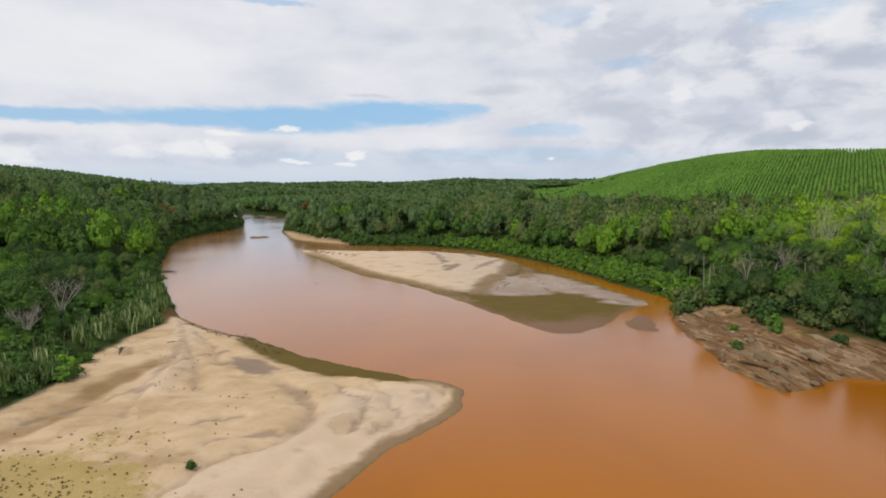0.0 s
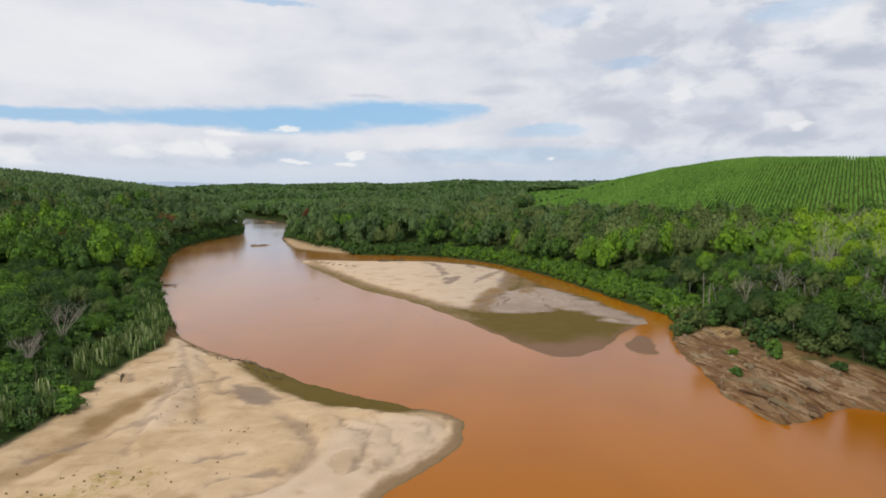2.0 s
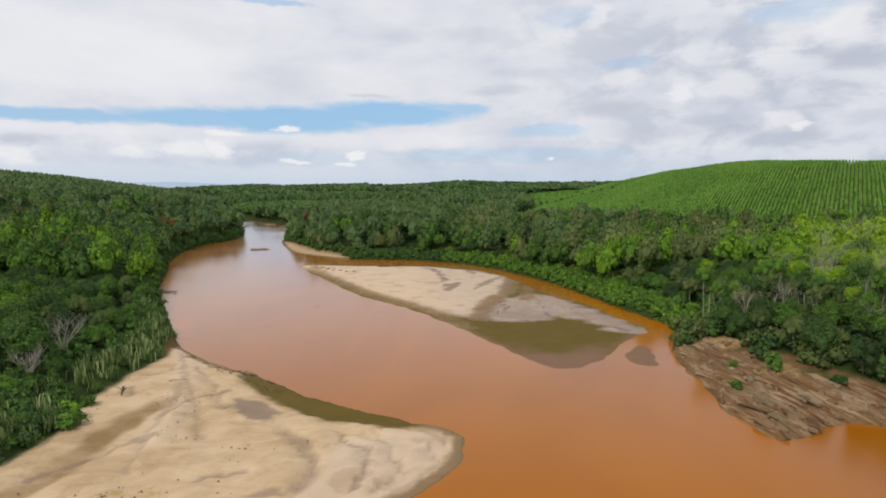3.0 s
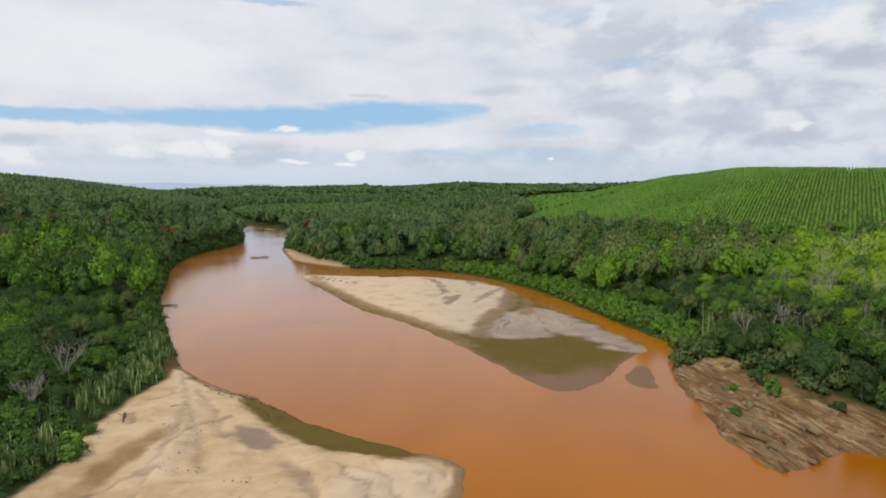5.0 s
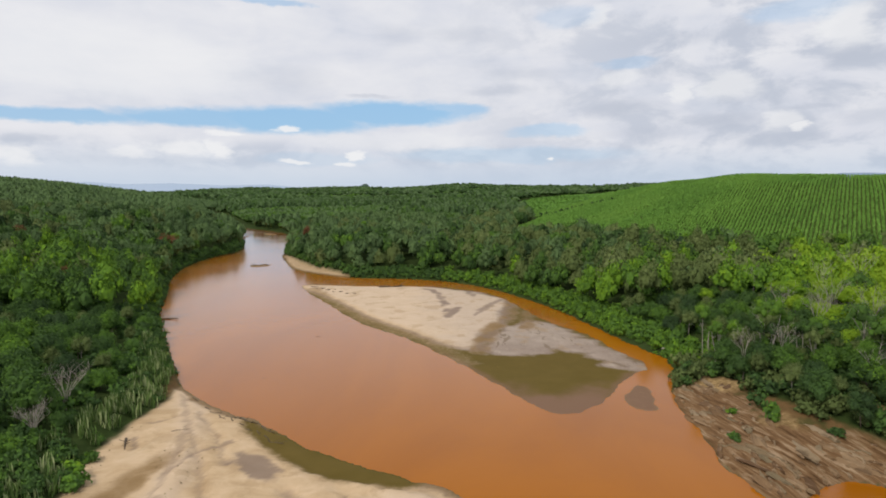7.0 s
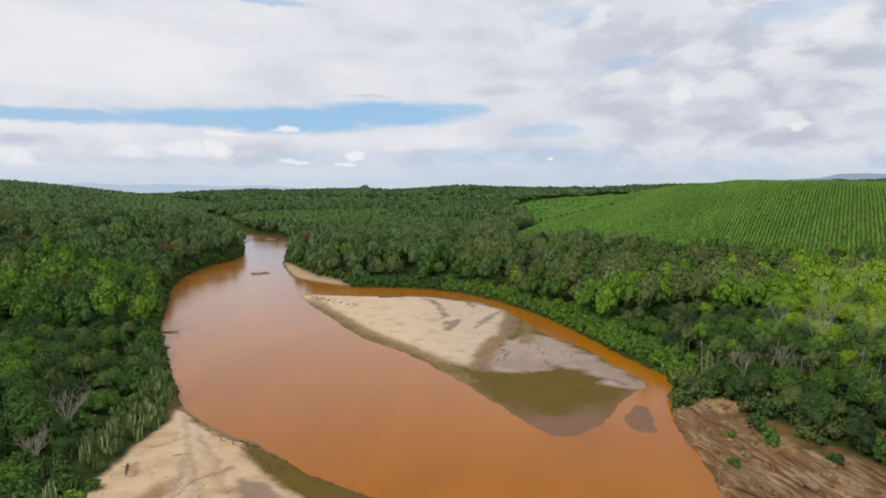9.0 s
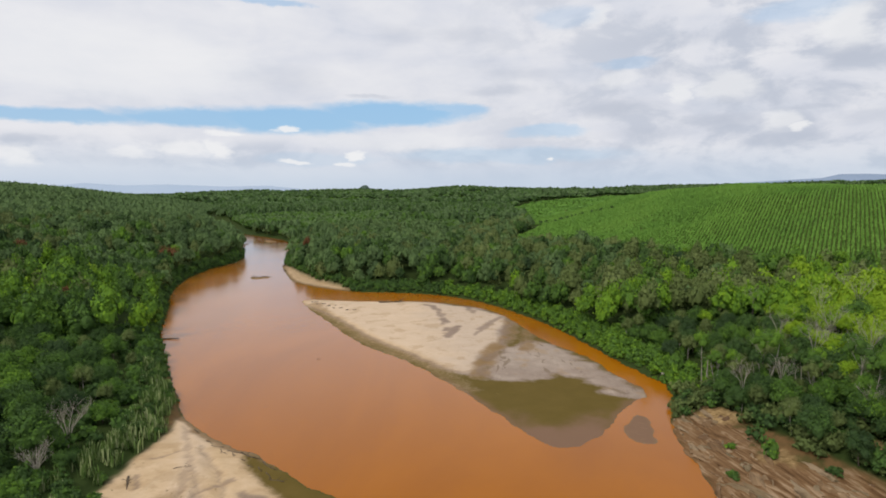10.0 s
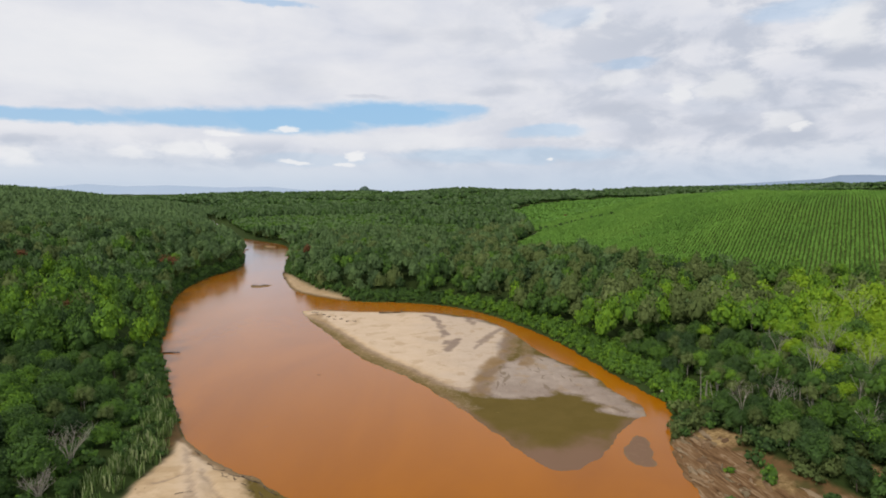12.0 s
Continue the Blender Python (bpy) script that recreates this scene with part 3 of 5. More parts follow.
    trough = smooth(np.sin(dl * 1.05 - 0.5 + 1.3 * wave_noise(x, y, 9, 21)), 0.35, 0.95) * smooth(x, -15, -9) * smooth(dl, 1.5, 2.5) * (1 - smooth(dl, 8, 10)) * smooth(y, 40, 45)
    # RIBS darkened in colour too, standing in for shading of the sand relief
    z["grey"] = np.maximum.reduce([blob(x, y, -19.9, 59.6, 5.2, 2.1, -48), 0.62 * band(x, y, TROUGH, 1.1) * smooth(y, 41, 44), 0.7 * band(x, y, CURL, 0.6), 0.3 * trough,
                                   *[0.5 * band(x, y, line, 0.6) for line in TIP_LINES], *[0.7 * band(x, y, line, 0.55) for line in GULLIES], *[0.5 * band(x, y, line, 0.7) for line in RIBS],
                                   0.6 * blob(x, y, -27.5, 51.5, 2.2, 1.1, 30), 0.5 * smooth(d["dry_b"], -1, 1) * (1 - smooth(y, 106, 116)), smooth(ragged, -3.0, -0.5) * (1 - smooth(ragged, -0.2, 0.8)) * (d["island"] > 0) * 0.6,
                                   0.95 * band(x, y, [(-5, 170), (-2.6, 165.7), (0.3, 149.3), (0.9, 132.3)], 1.7) * smooth(cut, -0.9, 0.0), 0.95 * band(x, y, [(0.9, 132.3), (3.6, 142.4)], 1.6), 0.8 * band(x, y, [(6.5, 171), (8.1, 158.7)], 1.6), 0.8 * band(x, y, [(14.9, 153.5), (8.7, 139.8)], 1.5), 0.7 * band(x, y, [(12.5, 146), (7, 134)], 1.0)])
    z["brown"] = np.maximum.reduce([band(x, y, TRACK, 2.5) * 0.95, 0.45 * blob(x, y, -34.6, 50, 8, 2.2, 78), 0.7 * blob(x, y, -22.5, 37.2, 7, 1.6, 12), 0.5 * blob(x, y, -22.0, 47.5, 4, 1.2, 20),
                                    0.8 * band(x, y, [(-38, 171), (-29, 151), (-17, 130), (-9.5, 119.5), (-2, 110), (4, 98)], 3.6), band(x, y, [(18.5, 154), (17.4, 149), (15.1, 133), (9.9, 120.3), (6.4, 105)], 3.4), band(x, y, [(22.3, 146), (19.5, 134), (17.5, 122)], 3.0)]) * (0.75 + 0.25 * cut)
    z["brown"] = np.maximum(z["brown"], np.maximum(0.9 * smooth(np.maximum(d["islet"], d["far_bar"]), -0.6, 0), 0.35 * smooth(d["spit"], -0.6, 0)))
    z["silt"] = np.maximum.reduce([smooth(d["silt"], -1.6, 1.1), (1 - smooth(ragged, -2.6, 0.3)) * smooth(d["island"], -1.4, -0.2), smooth(d["shoal"], -0.3, 0.5) * 0.8]) * (1 - 0.8 * np.clip(z["brown"], 0, 1))
    z["pale"] = smooth(x + 0.12 * (y - 110) + 3 * cut, -5, 8) * (d["island"] > 0)
    z["white"] = np.maximum(smooth(inside_distance(WHITE_SAND, x, y), -1.0, 1.5), 0.7 * band(x, y, CREST, 3.0)) * (d["island"] < 0) + 1.0 * smooth(d["dry_a"], 0, 2)
    z["straw"] = np.maximum(blob(x, y, -27, 33.5, 11, 6.5, 0), 0.5 * blob(x, y, -24, 41, 4, 2.5, 30))
    z["grass"] = np.maximum(smooth(inside_distance(FIELD, x, y), -2, 6), 0.3 * smooth(np.hypot(x, y), 420, 650))
    return h, z, dl, dr, dv


def height_at(x, y):
    return terrain(np.asarray(x, float), np.asarray(y, float))[0]


def grown(start, stop, step, rate):
    out, v = [], start
    sign = 1 if stop > start else -1
    while (stop - v) * sign > step:
        v += sign * step
        out.append(v)
        step *= rate
    return out + [stop]


def mesh_of(name, verts, faces, mats, tint=None, flat=True, swell=None):
    """A mesh from arrays; faces is an (n, 3) or (n, 4) array or a list of such."""
    lots = faces if isinstance(faces, list) else [faces]
    me = bpy.data.meshes.new(name)
    me.vertices.add(len(verts))
    me.vertices.foreach_set("co", np.ascontiguousarray(verts, np.float32).ravel())
    loops = np.concatenate([f.ravel() for f in lots]).astype(np.int32)
    sizes = np.concatenate([np.full(len(f), f.shape[1], np.int32) for f in lots])
    me.loops.add(len(loops))
    me.loops.foreach_set("vertex_index", loops)
    me.polygons.add(len(sizes))
    me.polygons.foreach_set("loop_start", np.concatenate([[0], np.cumsum(sizes)[:-1]]).astype(np.int32))
    me.polygons.foreach_set("loop_total", sizes)
    me.polygons.foreach_set("use_smooth", np.full(len(sizes), not flat))
    for m in mats:
        me.materials.append(m)
    if tint is not None:
        me.attributes.new("tint", "FLOAT", "POINT").data.foreach_set("value", np.ascontiguousarray(tint, np.float32))
    if swell is not None:
        me.attributes.new("swell", "FLOAT_VECTOR", "POINT").data.foreach_set("vector", np.ascontiguousarray(swell, np.float32).ravel())
    me.update(calc_edges=True)
    return me


def part(name, data, parent, label=""):
    ob = new(name, data)
    ob.parent = parent
    return tagged(ob, label)


def bm_mesh(name, bm, mat, smooth_faces=True):
    me = bpy.data.meshes.new(name)
    for f in bm.faces:
        f.smooth = smooth_faces
    bm.to_mesh(me)
    bm.free()
    me.materials.append(mat)
    return me


# ---- ground and river ----
def build_ground():
    xs = sorted(set(grown(-46, -112, 0.5, 1.012)[:-1] + grown(-112, -2900, 1.4, 1.07) + list(np.arange(-46, 50.01, 0.48)) + grown(50, 2900, 0.6, 1.07)))
    ys = sorted(set(grown(28, -300, 0.7, 1.15) + list(np.arange(28, 110.01, 0.48)) + list(np.arange(110.8, 182, 0.8)) + list(np.arange(183.2, 300, 1.2)) + grown(300, 2900, 1.5, 1.035)))
    gx, gy = np.meshgrid(xs, ys)
    h, zones, *_ = terrain(gx.ravel(), gy.ravel())
    n, mrows = len(xs), len(ys)
    i = np.arange(n * mrows).reshape(mrows, n)
    quads = np.stack([i[:-1, :-1], i[:-1, 1:], i[1:, 1:], i[1:, :-1]], -1).reshape(-1, 4)
    me = mesh_of("ground", np.stack([gx.ravel(), gy.ravel(), h], 1), quads, [M_GROUND], flat=False)
    for name, values in zones.items():
        me.attributes.new(name, "FLOAT", "POINT").data.foreach_set("value", np.ascontiguousarray(np.clip(values, 0, 1), np.float32))
    tagged(new("ground", me), "river valley ground with pale sand bars and wooded banks", "ground", kind="structure")


def build_water():
    xs, ys = np.linspace(-1200, 400, 41), np.linspace(-300, 1300, 41)
    gx, gy = np.meshgrid(xs, ys)
    i = np.arange(41 * 41).reshape(41, 41)
    quads = np.stack([i[:-1, :-1], i[:-1, 1:], i[1:, 1:], i[1:, :-1]], -1).reshape(-1, 4)
    me = mesh_of("water", np.stack([gx.ravel(), gy.ravel(), np.zeros(gx.size)], 1), quads, [M_WATER], flat=False)
    tagged(new("water", me), "calm muddy orange river water reflecting the cloudy sky", "river", kind="structure")


build_ground()
build_water()


def mountain_range(name, points, depth, mat, label):
    """A far ridge: crest heights along a line, with a front and a back slope."""
    verts, quads = [], []
    pts = curve(points, steps=8)
    rng = np.random.RandomState(len(points))
    for j, (x, z) in enumerate(pts):
        z = max(z, 0) * (1 + 0.02 * math.sin(j * 0.7) + 0.012 * rng.randn())
        y = points_y[name]
        for k, (dy, f) in enumerate(((-depth, 0.0), (-depth * 0.5, 0.55), (0, 1.0), (depth * 0.6, 0.5), (depth, 0.0))):
            verts.append((x, y + dy + 0.1 * depth * math.sin(j * 0.9 + k), z * f - (0 if f else 5)))
    v = np.array(verts)
    i = np.arange(len(pts) * 5).reshape(-1, 5)
    quads = np.stack([i[:-1, :-1], i[1:, :-1], i[1:, 1:], i[:-1, 1:]], -1).reshape(-1, 4)
    tagged(new(name, mesh_of(name, v, quads, [mat], flat=False)), label, "mountains", kind="structure")


points_y = {"backdrop_mountains_west": 2700, "backdrop_mountains_east": 2650, "backdrop_hill": 2300}
mountain_range("backdrop_mountains_west", [(-2210, 34), (-1950, 50), (-1800, 42), (-1620, 56), (-1450, 45), (-1250, 51), (-1000, 41), (-800, 45), (-600, 26), (-400, 8)], 180, M_HAZE_PALE, "mountain range on the horizon in painted haze blue")
mountain_range("backdrop_mountains_east", [(900, 12), (1040, 38), (1230, 52), (1400, 60), (1560, 70), (1700, 80), (1790, 98), (1920, 100), (2060, 94), (2280, 80)], 180, M_HAZE_BLUE, "mountains beyond the plantation in painted haze blue")
mountain_range("backdrop_hill", [(-360, 12), (-326, 31), (-303, 46), (-282, 35), (-245, 27), (-200, 10)], 90, M_FARHILL, "small dark cone-shaped hill far off")


# ---- foliage ----
def ico(sub):
    bm = bmesh.new()
    bmesh.ops.create_icosphere(bm, subdivisions=sub, radius=1.0)
    v = np.array([p.co[:] for p in bm.verts])
    f = np.array([[p.index for p in q.verts] for q in bm.faces])
    bm.free()
    return v, f


ICO1 = ico(1)
OCTA = (np.array([(1, 0, 0), (0, 1, 0), (-1, 0, 0), (0, -1, 0), (0, 0, 1), (0, 0, -1.0)]), np.array([(0, 1, 4), (1, 2, 4), (2, 3, 4), (3, 0, 4), (1, 0, 5), (2, 1, 5), (3, 2, 5), (0, 3, 5)]))


def crown(seed, lobes, leaves, size, tall=0.75, spread=0.55, core=ICO1, fill=0.8):
    """A crown of unit radius standing on the origin: leafy tufts over several lobes. Returns verts, quads, tris and tint."""
    r = np.random.RandomState(seed)
    verts, tris, tint, where = [], [], [], []
    base = 0
    for j in range(lobes):
        a = 2.4 * j + r.uniform(-0.5, 0.5)
        up = 1.0 - 1.25 * j / max(lobes - 1, 1) + r.uniform(-0.1, 0.1)
        out = spread * math.sqrt(max(1 - up * up, 0.0)) * r.uniform(0.85, 1.15)
        s = r.uniform(0.28, 0.50)
        where.append((np.array([out * np.cos(a), out * np.sin(a), tall * (0.42 + 0.40 * up)]), np.array([s, s, s * tall * r.uniform(0.72, 0.95)]), r.uniform(-0.08, 0.08)))
    # middle lobe tinted darker, as shade deep in the crown
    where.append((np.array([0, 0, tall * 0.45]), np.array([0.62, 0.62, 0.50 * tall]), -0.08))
    swell = []
    for c, s, tn in where:
        v, f = core
        swell.append(v)
        bumpy = 1 + 0.26 * np.sin(v @ r.uniform(-4, 4, 3) + r.rand() * 6)[:, None]
        verts.append(c + v * s * fill * bumpy)
        tris.append(f + base)
        # cores darker than their leaves: the crown's inner shade put into the tint
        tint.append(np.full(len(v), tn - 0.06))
        base += len(v)
    weights = np.array([s.prod() ** 0.66 for _, s, _ in where])
    pick = r.choice(len(where), leaves * 4, p=weights / weights.sum())
    n = r.randn(leaves * 4, 3)
    n[:, 2] = np.where(n[:, 2] < -0.4, -n[:, 2], n[:, 2])
    n /= np.linalg.norm(n, axis=1)[:, None]
    c = np.array([where[i][0] for i in pick])
    s = np.array([where[i][1] for i in pick])
    pos = c + n * s * (1.0 + 0.30 * r.standard_normal((len(pick), 1)).clip(-1, 1.6) * r.rand(len(pick), 1))
    hidden = np.zeros(len(pick), bool)
    for j, (cj, sj, _) in enumerate(where):
        hidden |= (pick != j) & ((((pos - cj) / sj) ** 2).sum(1) < 0.62)
    seen = np.flatnonzero(~hidden)[:leaves]
    pick, n, pos = pick[seen], n[seen], pos[seen]
    leaves = len(seen)
    face = n + 0.65 * r.randn(leaves, 3) + np.array([0, 0, 0.35])
    face /= np.linalg.norm(face, axis=1)[:, None]
    u = np.cross(face, r.randn(leaves, 3))
    u /= np.linalg.norm(u, axis=1)[:, None]
    w = np.cross(face, u)
    k = size * r.uniform(0.45, 1.4, (leaves, 1))
    droop = face * k * -0.25
    corners = np.stack([pos + u * k + droop, pos + w * k * r.uniform(0.5, 0.8, (leaves, 1)), pos - u * k * r.uniform(0.7, 1.0, (leaves, 1)) + droop, pos - w * k * r.uniform(0.5, 0.8, (leaves, 1))], 1)
    verts.append(corners.reshape(-1, 3))
    quads = np.arange(leaves * 4).reshape(-1, 4) + base
    tone = np.array([where[i][2] for i in pick]) + 0.085 * r.randn(leaves)
    tint.append(np.repeat(tone, 4))
    whole = pos - np.array([0, 0, tall * 0.3])
    whole /= np.linalg.norm(whole, axis=1)[:, None]
    swell.append(np.repeat(0.65 * n + 0.35 * whole, 4, axis=0))
    return np.vstack(verts), quads, np.vstack(tris), np.concatenate(tint), np.vstack(swell)


def tube(bm, points, radii, sides=6):
    """A tapered limb through the points."""
    rings = []
    for i, p in enumerate(points):
        p = Vector(p)
        ahead = (Vector(points[min(i + 1, len(points) - 1)]) - Vector(points[max(i - 1, 0)])).normalized()
        side = ahead.orthogonal().normalized()
        up = ahead.cross(side)
        rings.append([bm.verts.new(p + radii[i] * (math.cos(a) * side + math.sin(a) * up)) for a in (2 * math.pi * j / sides for j in range(sides))])
    for a, b in zip(rings, rings[1:]):
        for j in range(sides):
            bm.faces.new((a[j], a[(j + 1) % sides], b[(j + 1) % sides], b[j]))
    bm.faces.new(rings[-1])
    bm.faces.new(rings[0][::-1])


def trunk_mesh(seed, height, radius, limbs, reach, mat, bare=False):
    r = random.Random(seed)
    bm = bmesh.new()
    lean = (r.uniform(-0.08, 0.08) * height, r.uniform(-0.08, 0.08) * height)
    line = [(lean[0] * t * t + 0.03 * height * math.sin(t * 5 + seed), lean[1] * t * t, height * t - (0.3 if t == 0 else 0)) for t in (0, 0.25, 0.5, 0.75, 1.0)]
    tube(bm, line, [radius * 1.25, radius, radius * 0.8, radius * 0.55, radius * 0.2])
    for j in range(limbs):
        t = r.uniform(0.4, 0.85)
        i = min(int(t * 4), 3)
        a, b = Vector(line[i]), Vector(line[i + 1])
        s = a.lerp(b, t * 4 - i)
        ang = 2 * math.pi * (j + r.random() * 0.6) / limbs
        out = reach * r.uniform(0.6, 1.0)
        e = s + Vector((math.cos(ang) * out, math.sin(ang) * out, out * r.uniform(0.6, 1.1)))
        m = s.lerp(e, 0.5) + Vector((0, 0, -0.08 * out))
        tube(bm, [s, m, e], [radius * 0.42, radius * 0.28, radius * 0.1], 5)
        if bare:
            for q in range(9):
                f = m.lerp(e, r.random())
                g = f + Vector((r.uniform(-1, 1), r.uniform(-1, 1), r.uniform(0.3, 1.2))) * reach * 0.4
                tube(bm, [f, f.lerp(g, 0.5) + Vector((0, 0, -0.05)), g], [radius * 0.16, radius * 0.1, radius * 0.03], 4)
    return bm_mesh("trunk", bm, mat)


def crown_mesh(seed, lobes, leaves, size, radius, tall, lift, tone, mat, spread=0.62):
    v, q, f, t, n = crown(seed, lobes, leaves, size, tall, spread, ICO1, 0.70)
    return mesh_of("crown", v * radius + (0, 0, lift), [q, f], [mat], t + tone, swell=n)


def tree(name, label, seed, height, radius, tone, mat, bark, lobes=7, leaves=620, tall=0.85, group="", girth=1.0):
    """A broadleaved tree: trunk with limbs, and a crown."""
    root = tagged(new(name), label, "tree", group)
    lift = height - radius * tall
    part("trunk", trunk_mesh(seed, height * 0.86, (0.011 * height + 0.03) * girth, 5, radius * 0.6, bark), root, "")
    part("crown", crown_mesh(seed, lobes, int(leaves * 1.9), 0.060, radius, tall, lift, tone, mat), root)
    return root


PLACED = []


def scatter(rng, x0, x1, y0, y1, gap):
    """Jittered grid of places."""
    xs, ys = np.meshgrid(np.arange(x0, x1, gap), np.arange(y0, y1, gap))
    xs = xs + rng.uniform(-0.42, 0.42, xs.shape) * gap + (np.arange(xs.shape[0]) % 2)[:, None] * gap * 0.5
    ys = ys + rng.uniform(-0.42, 0.42, ys.shape) * gap
    return xs.ravel(), ys.ravel()


def tone_at(x, y):
    """How fresh or dark the greens are in a stand."""
    east = smooth(x, 0, 40)
    t = 0.37 + 0.08 * wave_noise(x, y, 45, 31) + 0.09 * wave_noise(x, y, 14, 32) - 0.02 * east - 0.06 * (1 - east)
    t = t + 0.50 * np.exp(-((x - 88) / 22) ** 2 - ((y - 116) / 28) ** 2) + 0.08 * np.exp(-((x + 95) / 30) ** 2 - ((y - 150) / 45) ** 2)
    return t


def near_trees():
    """Trees of the stands nearest to the river bend, each one a thing."""
    rng = np.random.RandomState(3)
    forms = []
    for j, (label, h, rad, tone, mat, bark, lobes, leaves, tall) in enumerate((
            ("dense dark green broadleaved tree in the riverside forest", 8.6, 3.5, 0.16, M_LEAF, M_BARK, 9, 760, 1.75),
            ("dense mid-green broadleaved tree in the riverside forest", 9.2, 3.6, 0.40, M_LEAF, M_BARK, 9, 760, 1.7),
            ("fresh bright green tree with a spreading crown", 10.6, 3.0, 0.88, M_LEAF, M_PALE, 8, 640, 1.3),
            ("tall tree with pale trunk and small crown", 10.8, 2.2, 0.46, M_LEAF, M_PALE, 7, 520, 1.7),
            ("dusty olive-grey tree with thin foliage", 9.4, 2.6, 0.34, M_OLIVE, M_PALE, 8, 480, 1.9),
            ("low rounded dark green bushy tree on the bank", 6.0, 3.2, 0.30, M_LEAF, M_BARK, 8, 640, 1.35))):
        for v in range(2):
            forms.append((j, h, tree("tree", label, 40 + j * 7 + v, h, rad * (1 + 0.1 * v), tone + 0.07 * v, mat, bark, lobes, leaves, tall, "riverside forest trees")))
    used = set()
    spots = []
    for x0, x1, y0, y1 in ((-95, -37, 34, 118), (31, 112, 58, 128)):
        x, y = scatter(rng, x0, x1, y0, y1, 4.4 if x0 < 0 else 3.5)
        h, z, dl, dr, dv = terrain(x, y)
        ok = np.where(x < 0, dv > np.where(y < 108, 4.6, 1.5), (dr > 5) & (z["rock"] + z["bare"] < 0.25)) & (np.abs(x) < 0.80 * y + 16) & (np.hypot(x + 46, y - 69) > 3.0) & (np.hypot(x + 44.6, y - 61.5) > 2.4)
        spots += [(a, b, c, max(d, e)) for a, b, c, d, e in zip(x[ok], y[ok], h[ok], dv[ok], dr[ok])]
    spots.sort(key=lambda s: math.hypot(s[0], s[1]))
    for x, y, h, inland in spots[:300]:
        fresh = tone_at(np.array(x), np.array(y))
        if x < 0:
            kinds = (5, 5, 0, 1, 4) if inland < 14 else (0, 1, 5, 1, 1, 4, 0)
            size = (0.62 + 0.25 * smooth(inland, 4, 30)) * rng.uniform(0.85, 1.2)
        else:
            kinds = (5, 0, 0, 1, 4, 4) if inland < 20 else (2, 2, 3, 2, 2, 1) if fresh > 0.48 else (1, 1, 4, 3, 2, 0, 4)
            size = (0.68 + 0.62 * math.exp(-((x - 76) / 17) ** 2 - ((y - 94) / 19) ** 2)) * rng.uniform(0.82, 1.15)
        kind = kinds[rng.randint(len(kinds))]
        j = kind * 2 + rng.randint(2)
        m = Matrix.LocRotScale((x, y, h - 0.15), Euler((0, 0, rng.uniform(0, 6.28))), (size * rng.uniform(0.95, 1.2), size * rng.uniform(0.95, 1.2), size))
        if j in used:
            copy_thing(forms[j][2], m)
        else:
            forms[j][2].matrix_basis = m
            used.add(j)
        PLACED.append((x, y))
    for j, (_, _, ob) in enumerate(forms):
        if j not in used:
            for o in (*ob.children_recursive, ob):
                bpy.data.objects.remove(o)
    return spots[300:]


def stand(name, label, category, spots, templates, mat, lift=0.35):
    """Many trees in one mesh: spots are rows of x, y, z, radius, height, tone."""
    rng = np.random.RandomState(len(spots))
    verts, quads, tris, tint, swell = [], [], [], [], []
    base = 0
    for x, y, z, rad, tall, tone in spots:
        v, q, f, t, n = templates[rng.randint(len(templates))]
        a = rng.uniform(0, 6.28)
        c, s = math.cos(a), math.sin(a)
        p = v * (rad, rad, tall)
        verts.append(np.stack([p[:, 0] * c - p[:, 1] * s + x, p[:, 0] * s + p[:, 1] * c + y, p[:, 2] + z], 1))
        swell.append(np.stack([n[:, 0] * c - n[:, 1] * s, n[:, 0] * s + n[:, 1] * c, n[:, 2]], 1))
        quads.append(q + base)
        tris.append(f + base)
        tint.append(t + tone)
        base += len(v)
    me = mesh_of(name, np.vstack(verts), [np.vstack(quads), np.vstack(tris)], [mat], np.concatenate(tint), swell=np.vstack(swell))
    return tagged(new(name, me), label, category, kind="stuff")


